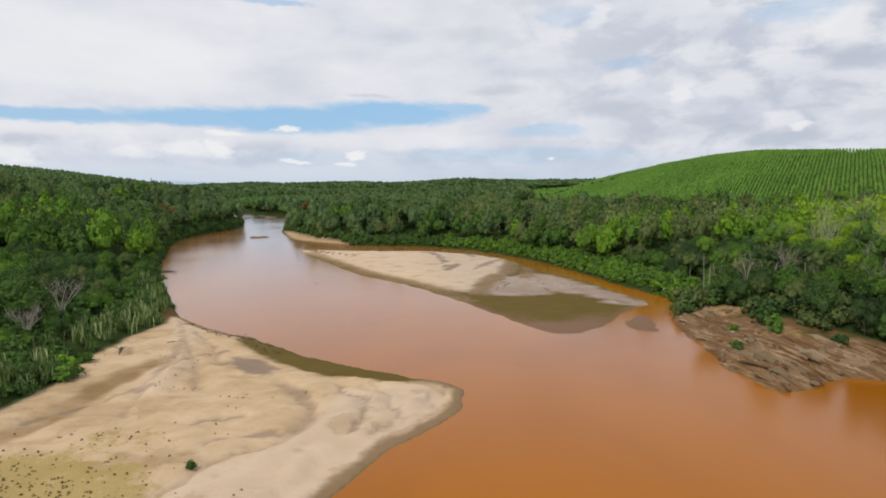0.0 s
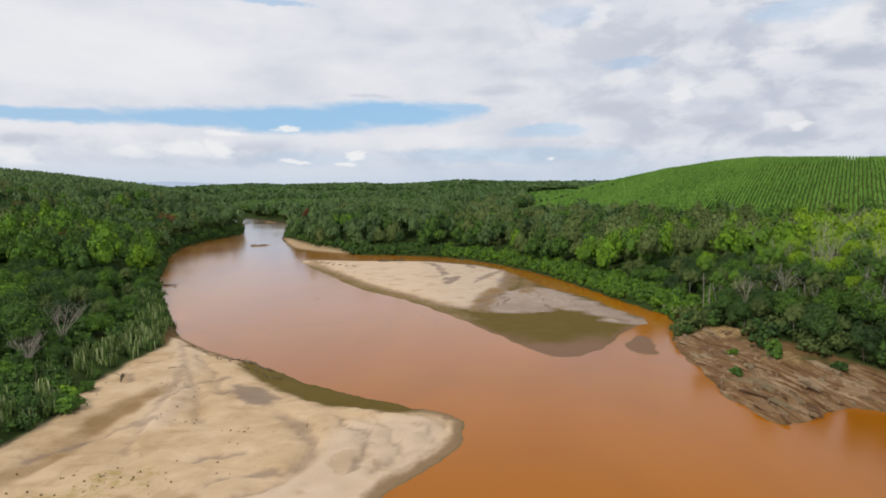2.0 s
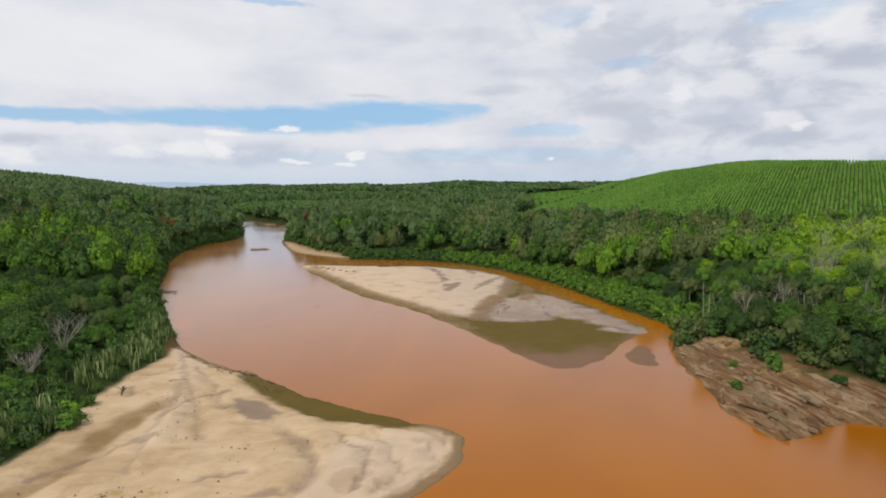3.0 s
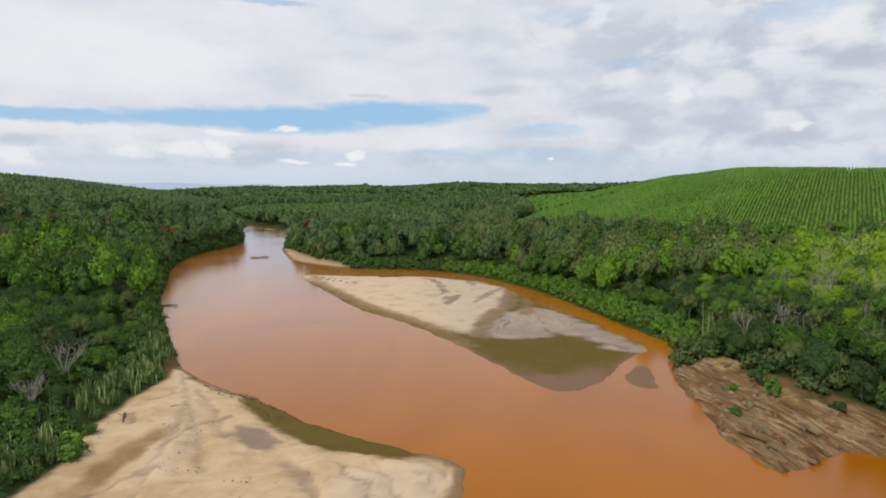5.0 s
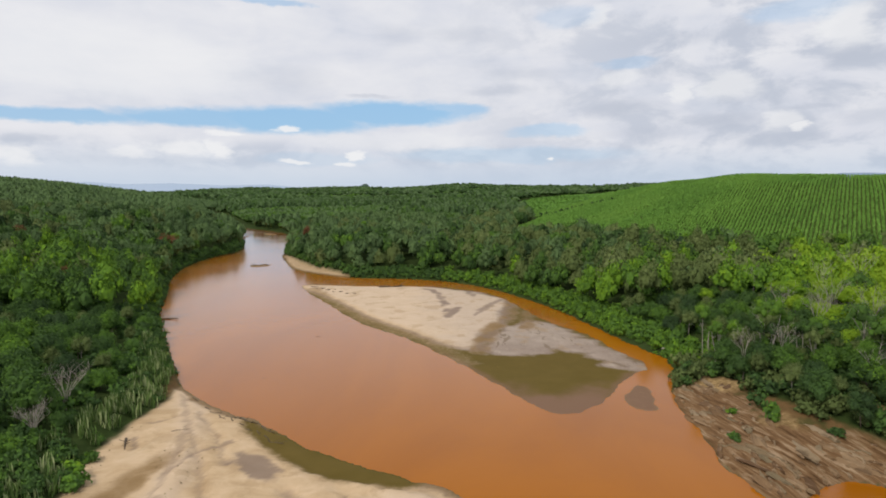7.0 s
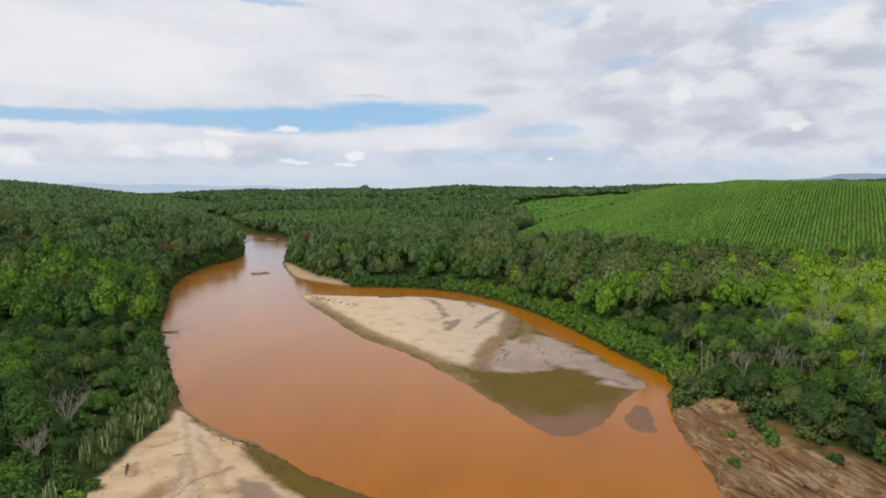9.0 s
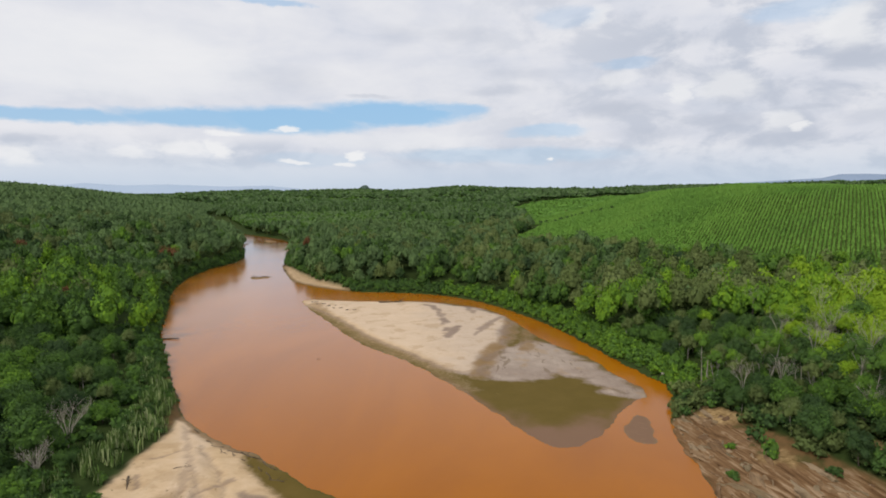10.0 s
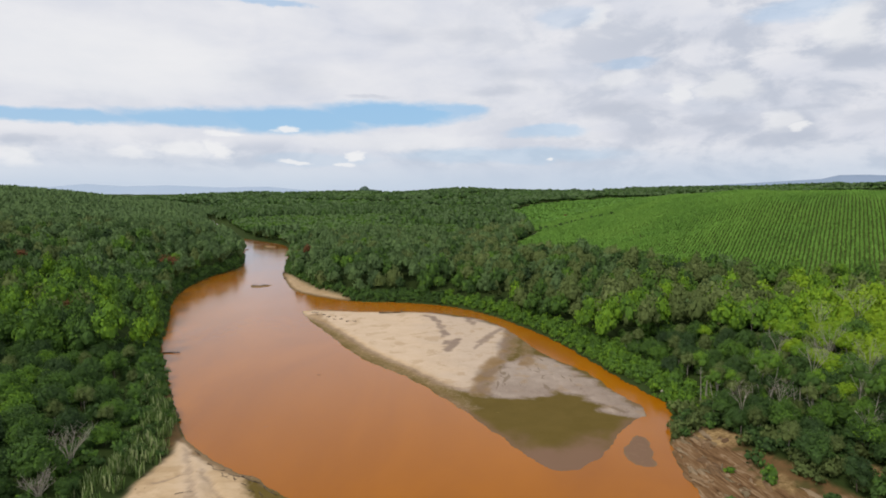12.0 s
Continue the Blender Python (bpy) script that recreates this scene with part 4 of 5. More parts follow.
def woods():
    rest = near_trees()
    rng = np.random.RandomState(9)
    mid = [crown(200 + j, 5 + j % 4, 300, 0.098, 1.0, 0.50 + 0.04 * (j % 5), ICO1, 0.72) for j in range(10)]
    far = [crown(300 + j, 0, 11, 0.36, 1.0, 0.5, OCTA, 1.25) for j in range(8)]
    spots = [[], [], []]
    olive, hazed = [], []
    for gap, y0, y1, x0, x1 in ((5.2, 44, 360, -330, 290),):
        x, y = scatter(rng, x0, x1, y0, y1, gap)
        near = ((x > -95) & (x < -37) & (y > 44) & (y < 118)) | ((x > 31) & (x < 112) & (y > 58) & (y < 128))
        keep = (~near) & (np.abs(x) < 0.82 * y + 14)
        x, y = x[keep], y[keep]
        h, z, dl, dr, dv = terrain(x, y)
        df = inside_distance(FIELD, x, y)
        ok = ((dv > 0.5) | ((dr > 4) & (z["rock"] + z["bare"] + z["sand"] < 0.05) & (df < -2)))
        for a, b, c, d, e, edge, fresh in zip(x[ok], y[ok], h[ok], dv[ok], dr[ok], df[ok], tone_at(x, y)[ok]):
            inland = max(d, e)
            tall = (5.0 + 4.5 * smooth(np.array(inland), 2, 28)) * rng.uniform(0.8, 1.25) + (0.5 if a > 0 else 0)
            if d > 0 and b > 110:
                tall = max(tall, rng.uniform(7, 9))
            if e > 0:
                tall = min(tall, rng.uniform(4.5, 6.5) + 4 * smooth(np.array(-edge), 30, 80))
            rad = rng.uniform(1.9, 3.8) * (0.75 + 0.25 * smooth(np.array(inland), 2, 20))
            if rng.rand() < 0.14 and inland > 8:
                rad, tall = rad * 1.35, tall * 1.18
            deep = min(rad * 1.9, tall)
            # tone and greyed share grow with distance, imitating haze in leaf colour
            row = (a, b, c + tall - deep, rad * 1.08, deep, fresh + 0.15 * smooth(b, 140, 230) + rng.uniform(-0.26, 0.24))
            lot = olive if (a > 10 and rng.rand() < 0.30) or rng.rand() < 0.07 else hazed if rng.rand() < (0.9 if a < 0 else 0.75) * smooth(np.array(b), 110, 300) else spots[0]
            lot.append(row)
    for a, b, c, inland in rest:
        tall = ((6.2 if a > 0 else 5.5) + (1.2 if a > 0 else 3.5) * smooth(np.array(inland), 5, 30)) * rng.uniform(0.85, 1.15)
        spots[0].append((a, b, c + tall - 5.5, rng.uniform(2.8, 3.7), 5.5, float(tone_at(np.array(a), np.array(b)))))
    # tall trees on the bank beside the ledge
    x, y = scatter(rng, 62, 120, 22, 78, 5.0)
    h, z, dl, dr, dv = terrain(x, y)
    for a, b, c, inland in zip(x, y, h, dr):
        if inland > 9 and a > 0.80 * b + 14:
            spots[0].append((a, b, c + rng.uniform(2, 4.5), rng.uniform(2.8, 3.8), rng.uniform(6, 8), 0.3 + rng.uniform(-0.15, 0.15)))
    # undergrowth below the near stands and down the banks to the water
    low = [crown(500 + j, 4, 84, 0.135, 1.0, 0.55, OCTA, 0.85) for j in range(6)]
    x, y = scatter(rng, -100, 112, 32, 135, 3.0)
    x2, y2 = scatter(rng, -125, 45, 90, 310, 2.0)
    h, z, dl, dr, dv = terrain(x2, y2)
    rim = ((dr > 0.5) & (dr < 7)) | ((dv > 0.2) & (dv < 4.5))
    x, y, edge = np.r_[x, x2[rim]], np.r_[y, y2[rim]], np.r_[np.zeros(len(x)), np.ones(rim.sum())]
    x3, y3 = scatter(rng, -105, 45, 84, 300, 1.3)
    t3 = terrain(x3, y3)
    fringe = ((t3[3] > -0.1) & (t3[3] < 2.6)) | ((t3[4] > -0.2) & (t3[4] < 2.2) & (y3 > 90))
    x, y, edge = np.r_[x, x3[fringe]], np.r_[y, y3[fringe]], np.r_[edge, np.full(fringe.sum(), 2.0)]
    x4, y4 = scatter(rng, -54, -34, 24, 62, 1.6)
    x5, y5 = scatter(rng, 34, 66, 50, 92, 1.9)
    x, y, edge = np.r_[x, x4, x5], np.r_[y, y4, y5], np.r_[edge, np.ones(len(x4) + len(x5))]
    h, z, dl, dr, dv = terrain(x, y)
    ok = ((edge > 1) & (z["sand"] < 0.3)) | ((dv > 0.4) | ((dr > 0.6) & (z["rock"] < 0.15) & ((z["bare"] < 0.4) | ((z["yellow"] < 0.2) & (rng.rand(len(x)) < 0.28))) & (z["sand"] < 0.3))) & (np.abs(x) < 0.8 * y + 22)
    cane = (x < -30) & (y > 48) & (y < 106) & (dv < 4.2)
    ok &= ~(cane & (rng.rand(len(x)) < 0.40))
    small = np.where(cane, 0.7, 1.0)
    brush, scrub = [], []
    for a, b, c, e, f, w in zip(x[ok], y[ok], h[ok], edge[ok], (np.maximum(dv, dr))[ok], small[ok]):
        rad = w * (rng.uniform(1.1, 1.9) if e < 2 else rng.uniform(0.6, 1.1))
        (scrub if a > 33 and b < 93 and rng.rand() < 0.6 else brush).append((a, b, c - 0.2, rad, rad * rng.uniform(1.0, 1.6), 0.42 + rng.uniform(-0.12, 0.12) + (-0.20 if (a > 30 and b < 92) else 0.12 if (a > 0 and f < 8) else -0.12 if a < 0 else 0.0)))
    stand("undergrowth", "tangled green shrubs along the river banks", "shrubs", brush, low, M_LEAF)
    stand("scrub", "dusty olive scrub and rank grass above the rock ledge", "shrubs", scrub, low, M_OLIVE)
    thin = [crown(250 + j, 4 + j % 4, 140, 0.135, 1.0, 0.50 + 0.04 * (j % 5), ICO1, 0.76) for j in range(10)]
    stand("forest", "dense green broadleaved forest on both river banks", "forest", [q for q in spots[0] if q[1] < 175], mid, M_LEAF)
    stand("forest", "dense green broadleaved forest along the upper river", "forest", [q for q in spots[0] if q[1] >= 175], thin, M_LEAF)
    stand("forest", "trees on the wooded valley side, greyed for haze", "forest", hazed, thin, M_HAZED)
    stand("forest", "dusty olive-grey trees scattered through the forest", "forest", olive, mid, M_OLIVE)
    x, y = scatter(rng, -700, 520, 360, 700, 4.8)
    keep = np.abs(x) < 0.82 * y + 14
    x, y = x[keep], y[keep]
    x2, y2 = scatter(rng, -1000, 1000, 700, 1280, 9.5)
    keep = np.abs(x2) < 0.82 * y2
    x, y, big = np.r_[x, x2[keep]], np.r_[y, y2[keep]], np.r_[np.ones(len(x)), np.full(keep.sum(), 1.9)]
    x3, y3 = scatter(rng, -420, -60, 290, 900, 6.0)
    t3 = terrain(x3, y3)
    rim = ((t3[3] > 0.3) & (t3[3] < 16)) | ((t3[4] > 0.3) & (t3[4] < 16))
    x, y, big = np.r_[x, x3[rim]], np.r_[y, y3[rim]], np.r_[big, np.full(rim.sum(), 0.75)]
    h, z, dl, dr, dv = terrain(x, y)
    df = inside_distance(FIELD, x, y)
    patch = wave_noise(x * 0.45, y, 230, 41)
    ok = (np.maximum(dv, dr) > np.where((x > -250) & (x < -140) & (y > 425) & (y < 640), 5.5, 0.3)) & (df < -2)
    rows, far_hazed = [], []
    shade = wave_noise(x, y, 90, 42)
    for a, b, c, s, q, e, w in zip(x[ok], y[ok], h[ok], big[ok], patch[ok], dv[ok], shade[ok]):
        plant = (e < 0) and (q > 0.05)
        tall = (6.0 if plant else 9.4) * rng.uniform(0.92, 1.08)
        # far tones raised, most on the left bank, as painted haze
        (far_hazed if e > 0 or rng.rand() < 0.45 else rows).append((a, b, c + tall * 0.3, rng.uniform(2.8, 4.1) * s, tall * 0.65, (0.58 if plant else 0.42) + (0.10 if e > 0 else 0.0) + rng.uniform(-0.08, 0.08) + 0.1 * w))
    stand("far_forest", "woods on the far valley side in haze-greyed colours", "forest", far_hazed, far, M_HAZED)
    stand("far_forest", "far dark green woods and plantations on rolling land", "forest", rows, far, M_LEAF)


woods()


def plantation():
    """Rows of young planted trees up the slope of the hill."""
    rng = np.random.RandomState(12)
    ahead, side = np.array([0.566, 0.824]), np.array([0.824, -0.566])
    u, v = np.meshgrid(np.arange(60, 470, 1.2), np.arange(-330, 200, 1.16))
    u = u + rng.uniform(-0.4, 0.4, u.shape)
    v = v + rng.uniform(-0.06, 0.06, v.shape)
    x, y = (u * ahead[0] + v * side[0]).ravel(), (u * ahead[1] + v * side[1]).ravel()
    df = inside_distance(FIELD, x, y) + 5 * wave_noise(x, y, 22, 46)
    keep = (df > 1.0) & (np.abs(x) < 0.80 * y + 10) & (np.hypot(x, y) < 400) & (rng.rand(len(x)) > 0.03)
    x, y = x[keep], y[keep]
    h = height_at(x, y)
    near = [crown(400 + j, 0, 6, 0.52, 1.0, 0.3, OCTA, 1.0) for j in range(5)]
    order = np.argsort(np.hypot(x, y))
    shade = wave_noise(x, y, 60, 44)
    forms = []
    for j in range(5):
        q, k, f, t, n = crown(430 + j, 4, 90, 0.22, 1.0, 0.34, ICO1, 0.8)
        root = tagged(new("plantation_tree"), "young slender eucalyptus tree in a plantation row", "tree", "plantation rows")
        part("trunk", trunk_mesh(60 + j, 1.4, 0.05, 3, 0.3, M_PALE), root)
        part("crown", mesh_of("crown", q * (0.52, 0.52, 1.5) + (0, 0, 0.2), [k, f], [M_CROP], t + 0.66, swell=n), root)
        forms.append(root)
    for n, i in enumerate(order[:220]):
        m = Matrix.LocRotScale((x[i], y[i], h[i] - 0.05), Euler((0, 0, rng.uniform(0, 6.28))), Vector((1, 1, 1)) * rng.uniform(0.85, 1.15))
        if n < 5:
            forms[n].matrix_basis = m
        else:
            copy_thing(forms[n % 5], m)
    rows = [(x[i], y[i], h[i] + 0.05, rng.uniform(0.46, 0.56), rng.uniform(1.2, 1.6), 0.72 + rng.uniform(-0.12, 0.12) + 0.15 * shade[i]) for i in order[220:]]
    stand("plantation", "rows of young green eucalyptus trees planted up a hill", "plantation", rows, near, M_CROP)
    # the far side of the hill, where the rows close up to a canopy
    x, y = scatter(rng, 30, 720, 300, 930, 4.3)
    keep = (np.hypot(x, y) >= 398) & (x < 0.80 * y + 10) & (inside_distance(FIELD, x, y) > 0)
    x, y = x[keep], y[keep]
    h = height_at(x, y)
    rows = [(a, b, c - 0.2, rng.uniform(2.5, 3.3), rng.uniform(1.7, 2.3), 0.52 + rng.uniform(-0.10, 0.10) + 0.14 * w) for a, b, c, w in zip(x, y, h, wave_noise(x, y, 120, 47))]
    stand("plantation", "pale green young plantation on the far slopes", "plantation", rows, near, M_CROP)
    line = curve(HEDGE, steps=9)
    x, y = line[:, 0] + rng.uniform(-0.8, 0.8, len(line)), line[:, 1] + rng.uniform(-1.5, 1.5, len(line))
    rows = [(a, b, c - 0.2, rng.uniform(0.8, 1.5), rng.uniform(1.6, 3.0), rng.uniform(0.1, 0.3)) for a, b, c in zip(x, y, height_at(x, y))]
    stand("hedge", "dark line of trees dividing the plantation", "hedge", rows, near, M_LEAF)


plantation()


# ---- the rock ledge ----
def slab_mesh(seed, length, width, thick):
    """A worn, tapering rib of layered rock, lying along x."""
    bm = bmesh.new()
    bmesh.ops.create_grid(bm, x_segments=10, y_segments=5, size=0.5)
    low = bmesh.ops.extrude_face_region(bm, geom=bm.faces[:])
    bmesh.ops.translate(bm, verts=[v for v in low["geom"] if isinstance(v, bmesh.types.BMVert)], vec=(0, 0, -1))
    for v in bm.verts:
        u = v.co.x * 2
        end = max(1 - 0.85 * abs(u) ** 2.2, 0.08)
        n = noise.noise_vector(Vector((v.co.x * 3.0 + seed * 9, v.co.y * 1.8, v.co.z * 0.7)))
        wave = 0.22 * math.sin(v.co.x * 5 + seed * 1.7) + 0.10 * math.sin(v.co.x * 11 + seed)
        top = 0.0 if v.co.z < -0.5 else 0.6 * noise.noise(Vector((v.co.x * 4 + seed, v.co.y * 6, seed * 2.0))) - 0.9 * abs(v.co.y * 2) ** 3 - 0.5 * abs(u) ** 3
        v.co = Vector(((v.co.x + 0.06 * n.x) * length, (v.co.y * end + 0.14 * n.y + wave) * width, (v.co.z * 1.3 + top + 0.22 * n.z) * thick))
    bmesh.ops.recalc_face_normals(bm, faces=bm.faces)
    return bm_mesh("rock", bm, M_ROCK, False)


def rock_ledge():
    rng = np.random.RandomState(21)
    shapes = [slab_mesh(j, *q) for j, q in enumerate(((5.2, 0.9, 0.7), (3.6, 0.7, 0.6), (6.0, 0.9, 0.6), (2.4, 1.0, 0.7), (4.4, 1.5, 0.7), (1.5, 0.9, 0.6)))]
    x, y = scatter(rng, 29, 52, 52, 86, 1.15)
    h, z, dl, dr, dv = terrain(x, y)
    ok = (z["rock"] > 0.3) & (dr > 0.5) & (dr < 8.5) & (rng.rand(len(x)) < 0.62 - 0.46 * smooth(dr, 3.8, 6.5))
    for a, b, c, d in zip(x[ok], y[ok], h[ok], dr[ok]):
        turn = math.radians(-78 + 26 * smooth(a, 36, 46)) + 0.30 * rng.randn()
        ob = new("rock", shapes[rng.randint(6)])
        s = rng.choice((0.4, 0.6, 0.8, 1.1)) * rng.uniform(0.85, 1.15) * (0.6 + 0.4 * smooth(d, 0.8, 2.2))
        ob.matrix_basis = Matrix.LocRotScale((a, b, c + 0.10), Euler((rng.uniform(-0.8, 0.1), rng.uniform(-0.14, 0.14), turn)), (s, s, s * rng.uniform(0.7, 1.3)))
        tagged(ob, "weathered brown layered rock slab at the water's edge", "rock", "rocks of the ledge")


rock_ledge()


def rapids():
    """Pale boulders that break the river far upstream."""
    rng = np.random.RandomState(23)
    mat = plain_material("bleached_rock", (0.50, 0.47, 0.44), (0.72, 0.70, 0.67), 0.6)
    for j in range(16):
        t = rng.rand()
        x, y = -216 + 52 * t + rng.uniform(-4, 4), 565 - 112 * t + rng.uniform(-6, 6)
        bm = bmesh.new()
        bmesh.ops.create_icosphere(bm, subdivisions=2, radius=1.0)
        for v in bm.verts:
            v.co *= 1 + 0.3 * noise.noise(v.co * 1.4 + Vector((j * 7.0, 0, 0)))
        ob = new("boulder", bm_mesh("boulder", bm, mat, False))
        s = rng.uniform(1.0, 2.6)
        ob.matrix_basis = Matrix.LocRotScale((x, y, 0.1), Euler((0, 0, rng.uniform(0, 6.28))), (s * 1.3, s, s * 0.5))
        tagged(ob, "bleached boulder breaking the river far upstream", "rock", "boulders of the rapids")
    for j in range(9):
        x, y = -112 - 1.1 * j + rng.uniform(-1.2, 1.2), 322 + 4.6 * j + rng.uniform(-1.5, 1.5)
        ob = new("boulder", slab_mesh(30 + j, 3.0, 2.2, 1.4))
        ob.matrix_basis = Matrix.LocRotScale((x, y, 0.5), Euler((0, 0, rng.uniform(0, 6.28))), Vector((1, 1, 1)) * rng.uniform(0.7, 1.2))
        tagged(ob, "dark boulder at the foot of the wooded headland", "rock", "boulders of the headland")


rapids()


# ---- dead wood, reeds and weeds ----
def log_mesh(seed, length, radius, mat, branches=2):
    r = random.Random(seed)
    bm = bmesh.new()
    bend = r.uniform(-0.12, 0.12) * length
    line = [(length * (t - 0.5), bend * math.sin(t * 3.1), radius * 0.9 + 0.05 * math.sin(t * 7 + seed)) for t in (0, 0.25, 0.5, 0.75, 1)]
    tube(bm, line, [radius, radius * 0.95, radius * 0.8, radius * 0.6, radius * 0.25], 7)
    for j in range(branches):
        t = r.uniform(0.3, 0.9)
        s = Vector((length * (t - 0.5), bend * math.sin(t * 3.1), radius))
        e = s + Vector((r.uniform(0.1, 0.3) * length, r.choice((-1, 1)) * r.uniform(0.1, 0.3) * length, r.uniform(0.05, 0.2) * length))
        tube(bm, [s, s.lerp(e, 0.5) + Vector((0, 0, 0.06)), e], [radius * 0.45, radius * 0.3, radius * 0.1], 5)
    return bm_mesh("log", bm, mat)


def log(name, label, x, y, turn, length, radius, mat, seed, z=None, branches=2):
    ob = new(name, log_mesh(seed, length, radius, mat, branches))
    ground = float(height_at(np.array([x]), np.array([y]))[0]) if z is None else z
    ob.matrix_basis = pose(x, y, ground - 0.04, 0, 0, turn)
    return tagged(ob, label, "log", "driftwood")


log("fallen_log", "dark fallen log with branches lying on the sandy island", -15.5, 173.8, 8, 7.5, 0.28, M_DRIFT, 1, branches=4)
log("fallen_log", "dark fallen tree trunk sticking out of the bank into the water", -63.0, 131.0, 8, 6.0, 0.22, M_DRIFT, 2, 0.0, 1)
log("driftwood", "bleached tangle of driftwood on the green river bank", 39.9, 104.2, 60, 2.8, 0.22, M_PALE, 3, branches=5)
log("driftwood", "bleached piece of driftwood on the green river bank", 30.5, 140.5, -50, 3.2, 0.2, M_PALE, 4, branches=3)
log("driftwood", "bleached piece of driftwood on the green river bank", 31.8, 136.0, -60, 2.4, 0.2, M_PALE, 5, branches=3)
log("driftwood", "bleached piece of driftwood on the green river bank", 28.8, 145.5, -40, 3.0, 0.16, M_PALE, 6, branches=2)
log("driftwood", "dark driftwood stranded on the edge of the sand bar", -24.8, 72.6, -30, 3.6, 0.10, M_DRIFT, 7, branches=4)
log("driftwood", "dark driftwood stranded on the edge of the sand bar", -21.6, 70.0, -42, 3.2, 0.08, M_DRIFT, 8, branches=3)
log("driftwood", "dark driftwood stranded on the edge of the sand bar", -27.2, 73.6, -20, 2.4, 0.08, M_DRIFT, 9, branches=3)
log("driftwood", "dark driftwood stranded on the edge of the sand bar", -34.8, 80.2, -48, 2.4, 0.08, M_DRIFT, 10, branches=2)
log("driftwood", "dark twisted branch lying on the pale sand", -36.3, 64.6, -65, 3.2, 0.14, M_DRIFT, 11, branches=3)
log("driftwood", "thin dark branch lying on the pale sand", -31.6, 68.2, 20, 2.0, 0.045, M_DRIFT, 12, branches=2)
for j, (x, y, turn) in enumerate(((-71.5, 223.2, 20), (-69.6, 223.8, 65), (-68.4, 224.6, -15), (-72.6, 224.4, 120))):
    log("driftwood", "dark driftwood stranded on a low sand islet", x, y, turn, 3.0, 0.14, M_DRIFT, 50 + j, branches=3)
log("driftwood", "dark driftwood lying on the sandy spit", -70.5, 258.0, 100, 4.0, 0.28, M_DRIFT, 60, branches=4)
log("driftwood", "dark driftwood lying on the sandy spit", -66.0, 243.0, 120, 3.0, 0.22, M_DRIFT, 61, branches=3)
for j in range(9):
    log("driftwood", "dark driftwood stranded on the edge of the sand bar", -31.5 + 1.5 * j, 76.2 - 1.25 * j + 0.3 * math.sin(j * 2.3), -40 + 25 * math.sin(j * 1.7), 1.6 + 0.5 * math.sin(j), 0.06, M_DRIFT, 70 + j, branches=3)
log("snag", "small dark snag showing above the river water", -25.1, 115.8, 15, 0.7, 0.09, M_DRIFT, 13, -0.06, 1)
log("snag", "small dark snag showing above the river water", -28.1, 89.9, 30, 0.5, 0.06, M_DRIFT, 14, -0.05, 1)
for j in range(14):
    log("driftwood", "dark twigs scattered over the sandy tip of the island", -39 + j * 1.05 + 0.5 * math.sin(j * 3), 174 - 1.0 * j + 1.2 * math.sin(j * 2.1), 40 * j, 1.1, 0.12, M_DRIFT, 20 + j, branches=2)


def bare_branches(seed, height, width, radius, stems, mat):
    """Leafless stems that fan out and fork twice."""
    r = random.Random(seed)
    bm = bmesh.new()
    for j in range(stems):
        ang = 2 * math.pi * (j + r.random() * 0.7) / stems
        lean = width * r.uniform(0.25, 0.6)
        top = Vector((math.cos(ang) * lean, math.sin(ang) * lean, height * r.uniform(0.6, 0.8)))
        bend = top * 0.5 + Vector((-math.cos(ang) * 0.2, -math.sin(ang) * 0.2, 0.1)) * lean
        tube(bm, [(0, 0, -0.2), bend, top], [radius, radius * 0.75, radius * 0.45], 5)
        for q in range(5):
            f = bend.lerp(top, r.uniform(0.1, 1.0))
            g = f + Vector((math.cos(ang) * 0.5 + r.uniform(-0.7, 0.7), math.sin(ang) * 0.5 + r.uniform(-0.7, 0.7), r.uniform(0.6, 1.2))) * height * 0.26
            tube(bm, [f, f.lerp(g, 0.5), g], [radius * 0.42, radius * 0.3, radius * 0.15], 4)
            for w in range(3):
                e = f.lerp(g, r.uniform(0.3, 1.0))
                d = e + Vector((r.uniform(-0.8, 0.8), r.uniform(-0.8, 0.8), r.uniform(0.3, 1.1))) * height * 0.16
                tube(bm, [e, d], [radius * 0.26, radius * 0.08], 3)
    return bm_mesh("bare_crown", bm, mat)


def dead_tree(x, y, height, seed, label, width=None, radius=0.10, stems=7):
    root = tagged(new("dead_tree"), label, "tree")
    z = float(height_at(np.array([x]), np.array([y]))[0])
    trunk = trunk_mesh(seed, height * 0.45, radius * 1.2, 0, 0.1, M_PALE)
    part("trunk", trunk, root)
    limbs = part("bare_crown", bare_branches(seed, height * (0.62 if width is None else 0.9), width or height * 0.30, radius * 0.7, stems, M_PALE), root)
    limbs.location.z = height * (0.38 if width is None else 0.1)
    root.matrix_basis = pose(x, y, z, 0, 0, seed * 40)


for x, y, hgt, seed in ((-46.6, 70.4, 6.4, 71), (-44.9, 62.3, 4.6, 72)):
    dead_tree(x, y, hgt, seed, "bare grey dead tree with spreading branches among bushes", hgt * 0.62, 0.075, 9)
for j, (x, y, hgt) in enumerate(((84, 121, 12), (65, 97, 11.5), (56.5, 88, 11), (64, 120, 9.5), (42.5, 81.5, 8), (57.5, 79, 10.5), (62, 84, 12), (60, 91, 11), (51, 92, 9), (58, 100, 10), (47, 80, 8.5), (70, 108, 12), (72, 86, 12), (53.5, 72, 6.5), (66, 79, 9), (75, 95, 13), (80, 112, 12.5))):
    dead_tree(x, y, hgt, 80 + j, "leafless pale grey tree standing in the forest", None, 0.055, 5)


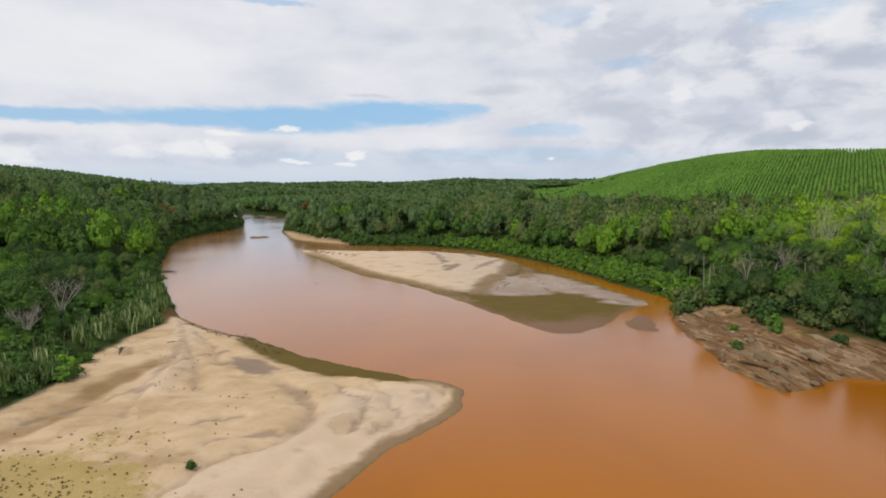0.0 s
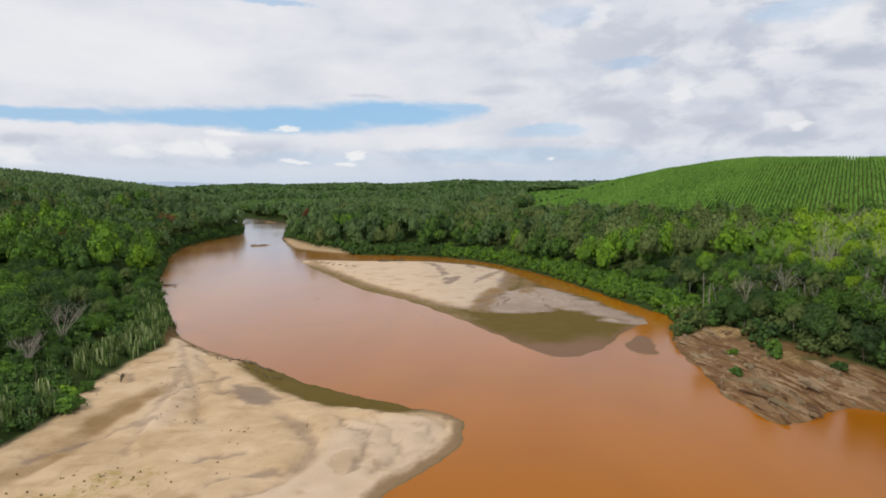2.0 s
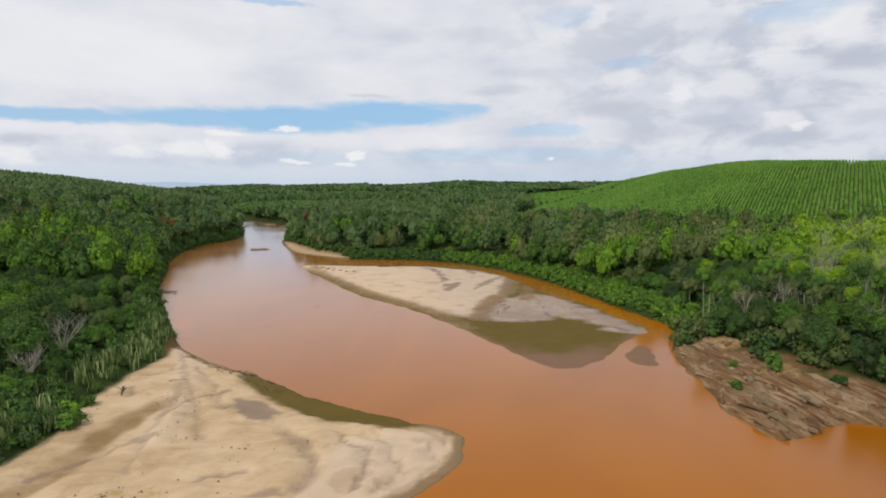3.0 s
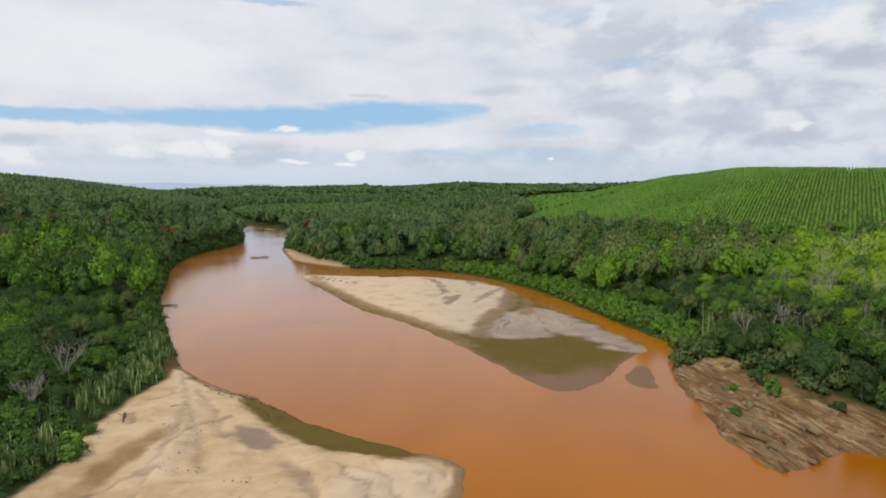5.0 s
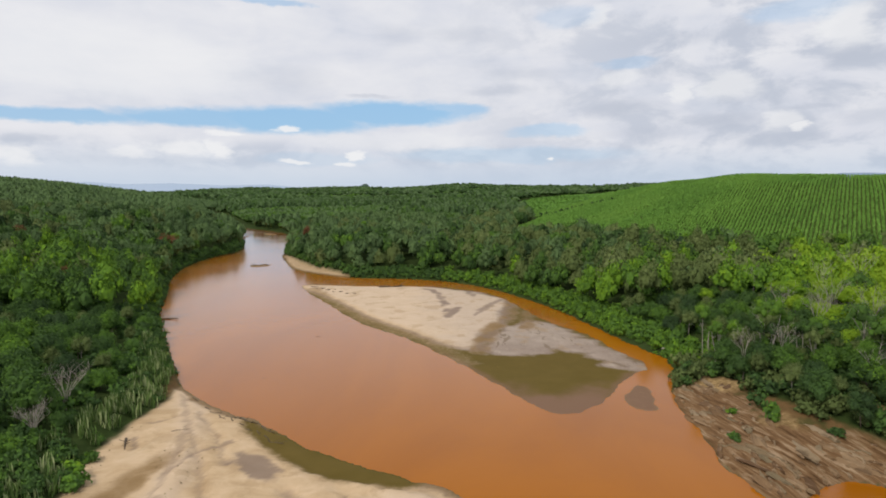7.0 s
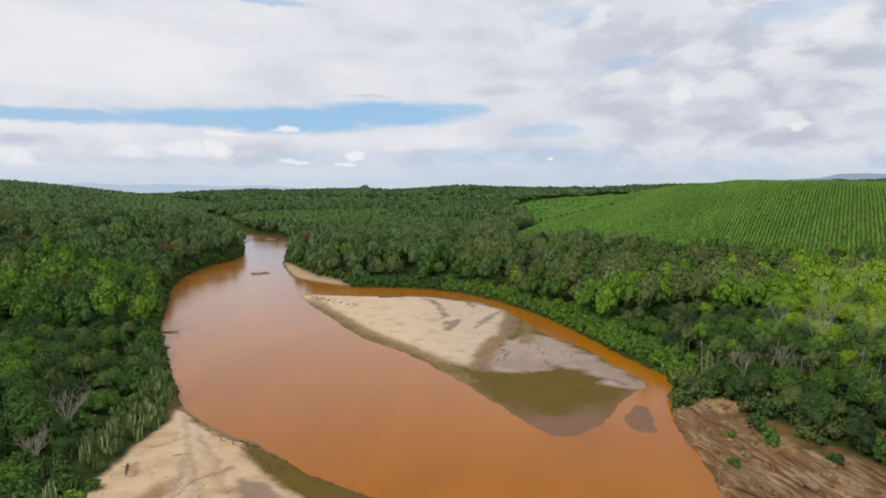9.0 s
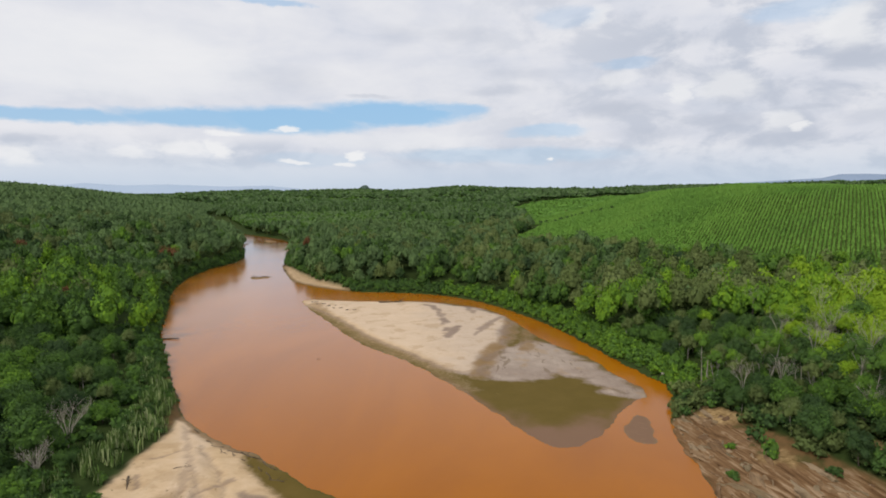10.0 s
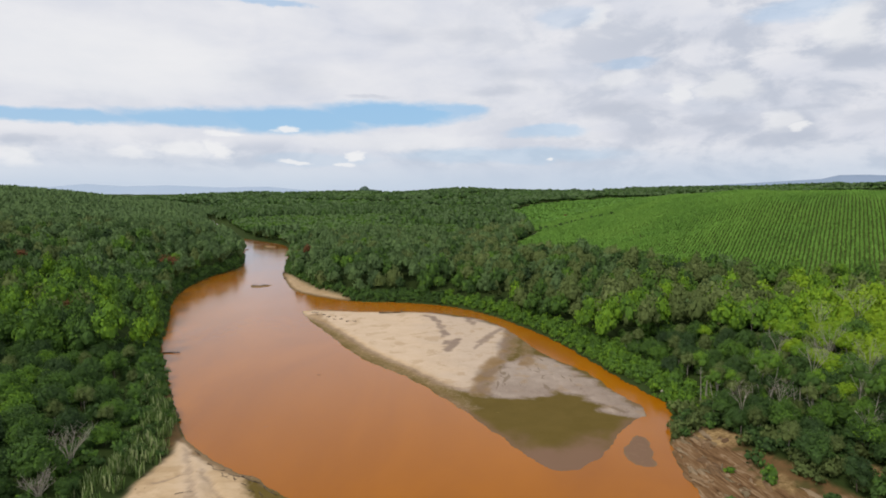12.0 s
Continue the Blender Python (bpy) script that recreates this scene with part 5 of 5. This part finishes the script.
def red_tree(x, y, height, radius, seed):
    ob = tree("tree", "tree with rust-red flowering crown above the forest", seed, height, radius, 0.5, M_RED, M_BARK, 7, 420, 1.4)
    z = float(height_at(np.array([x]), np.array([y]))[0])
    ob.matrix_basis = pose(x, y, z, 0, 0, seed)


red_tree(-103, 219, 9.5, 4.0, 91)
red_tree(-137, 191, 9.5, 2.6, 92)
red_tree(-59, 256, 9.8, 2.2, 93)
red_tree(-85, 132, 9.0, 2.2, 94)
red_tree(104, 500, 4.0, 1.6, 95)


def reed_mesh(seed):
    """A clump of upright cane leaves with pale blades."""
    r = np.random.RandomState(seed)
    verts, quads, tint, swell = [], [], [], []
    for j in range(20):
        a, out = r.uniform(0, 6.28), r.uniform(0.05, 0.55)
        px, py = r.uniform(-0.6, 0.6, 2)
        tallness, w = r.uniform(0.9, 2.2), r.uniform(0.05, 0.09)
        side = np.array([-math.sin(a), math.cos(a), 0]) * w
        tone = r.uniform(0.2, 1.0)
        base = len(verts)
        for t, thin in ((0, 0.7), (0.4, 1.0), (0.75, 0.8), (1.0, 0.15)):
            c = np.array([px + math.cos(a) * out * t * t, py + math.sin(a) * out * t * t, tallness * (t - 0.12 * t ** 3)])
            verts += [c - side * thin, c + side * thin]
            swell += [(math.cos(a) * 0.4, math.sin(a) * 0.4, 0.8)] * 2
            tint += [tone] * 2
        quads += [(base + 2 * i, base + 2 * i + 1, base + 2 * i + 3, base + 2 * i + 2) for i in range(3)]
    return mesh_of("reed_clump", np.array(verts), np.array(quads), [M_REED], np.array(tint), swell=np.array(swell))


def reeds():
    rng = np.random.RandomState(33)
    shapes = [reed_mesh(j) for j in range(6)]
    spots = []
    for along, n, spread in (([(-39.8, 70), (-40.8, 76), (-42.4, 83), (-46.5, 93), (-52.5, 104)], 110, 2.4), ([(-39.4, 50), (-40.4, 57), (-40.6, 64), (-40.2, 70)], 60, 2.8)):
        line = curve(along)
        spots += [line[rng.randint(len(line))] + rng.uniform(-1, 1, 2) * spread for _ in range(n)]
    spots = np.array(spots)
    h, z, dl, dr, dv = terrain(spots[:, 0], spots[:, 1])
    for (x, y), ground, inland in zip(spots, h, dv):
        if inland < 0.5:
            continue
        ob = new("reed_clump", shapes[rng.randint(6)])
        ob.matrix_basis = Matrix.LocRotScale((x, y, ground - 0.05), Euler((0, 0, rng.uniform(0, 6.28))), Vector((1, 1, 1.0)) * rng.uniform(0.65, 1.15))
        tagged(ob, "clump of tall pale green cane grass on the bank", "grass", "cane grass on the bank")


reeds()


def slender_trees():
    """Pale straight stems with small high crowns at the forest's edge behind the ledge."""
    rng = np.random.RandomState(37)
    forms = [tree("slender_tree", "slender tree with straight pale trunk and small crown", 900 + j, 8.5, 1.5, 0.34 + 0.1 * j, M_LEAF if j != 1 else M_OLIVE, M_PALE, 5, 260, 1.5, "slender forest edge trees", 0.6) for j in range(3)]
    line = curve([(41, 92), (45, 85), (51, 79), (58, 74.5), (66, 72)], steps=11)
    for n, p in enumerate(line):
        x, y = p + rng.uniform(-2.2, 2.2, 2) + (1.5, 1.5)
        z = float(height_at(np.array([x]), np.array([y]))[0])
        s = rng.uniform(0.75, 1.2)
        m = Matrix.LocRotScale((x, y, z - 0.1), Euler((0, 0, rng.uniform(0, 6.28))), (s, s, s))
        if n < 3:
            forms[n].matrix_basis = m
        else:
            copy_thing(forms[n % 3], m)


slender_trees()


def bush(x, y, radius, tall, tone, seed, label):
    v, q, f, t, n = crown(seed, 4, 160, 0.16, 1.0, 0.55, ICO1, 0.8)
    z = float(height_at(np.array([x]), np.array([y]))[0])
    ob = new("bush", mesh_of("bush", v * (radius, radius, tall), [q, f], [M_LEAF], t + tone, swell=n))
    ob.matrix_basis = pose(x, y, z - 0.1, 0, 0, seed * 17)
    tagged(ob, label, "bush")


bush(-16.6, 37.0, 0.46, 0.6, 0.4, 601, "small round green bush growing alone on the sand")
bush(-35.8, 54.2, 1.9, 1.3, 0.62, 602, "low bright green bush at the edge of the sand")
bush(-37.2, 56.4, 1.6, 1.5, 0.5, 603, "low green bush at the edge of the sand")
bush(-37.6, 60.2, 1.2, 1.1, 0.6, 604, "low green bush at the edge of the sand")
bush(33.5, 65.5, 0.9, 0.9, 0.4, 605, "small green bush growing out of the rock ledge")
bush(39.5, 68.5, 1.3, 2.0, 0.35, 606, "dark green bush growing out of the rock ledge")
bush(44.5, 64.5, 1.1, 1.0, 0.4, 607, "small green bush growing on the rock ledge")
bush(36.5, 72.5, 0.8, 0.7, 0.45, 608, "small green bush growing out of the rock ledge")


def weeds():
    """Sparse low weeds and dry grass on the sand."""
    rng = np.random.RandomState(35)
    low = [crown(700 + j, 2, 14, 0.40, 1.0, 0.5, OCTA, 0.6) for j in range(4)]
    rows, dry = [], []
    for (cx, cy, rx, ry), n in (((-27, 34.5, 10, 5), 420), ((-25, 41.5, 3, 1.5), 30), ((-29, 62, 3.5, 4), 20), ((-26, 57, 0.5, 7), 16), ((-24, 52, 2.4, 1), 12), ((-18, 50, 1.6, 0.7), 10), ((-12.8, 52, 1.2, 1.2), 7), ((-20, 46, 7, 6), 14), ((-37.5, 62, 1.2, 9), 24), ((-28, 153, 3, 5), 22)):
        for j in range(n):
            a, b = cx + rng.randn() * rx * 0.5, cy + rng.randn() * ry * 0.5
            rad = rng.uniform(0.04, 0.13)
            (dry if cy < 38 and rng.rand() < 0.6 else rows).append((a, b, 0.0, rad, rad * rng.uniform(0.7, 1.3), rng.uniform(0.3, 0.8)))
    for name, label, lot, mat in (("weeds", "sparse small dark weeds scattered over the sand", rows, M_DRY), ("dry_grass", "patch of yellowish dry grass on the sand", dry, M_DRY)):
        hs = height_at(np.array([q[0] for q in lot]), np.array([q[1] for q in lot]))
        stand(name, label, "grass", [(q[0], q[1], z - 0.02, *q[3:]) for q, z in zip(lot, hs) if z > 0.1], low, mat)


weeds()


# ---- from plan units to metres ----
for ob in list(scene.objects):
    if ob.parent is None and ob.type in {"MESH", "EMPTY"}:
        ob.matrix_basis = Matrix.Scale(SCALE, 4) @ ob.matrix_basis
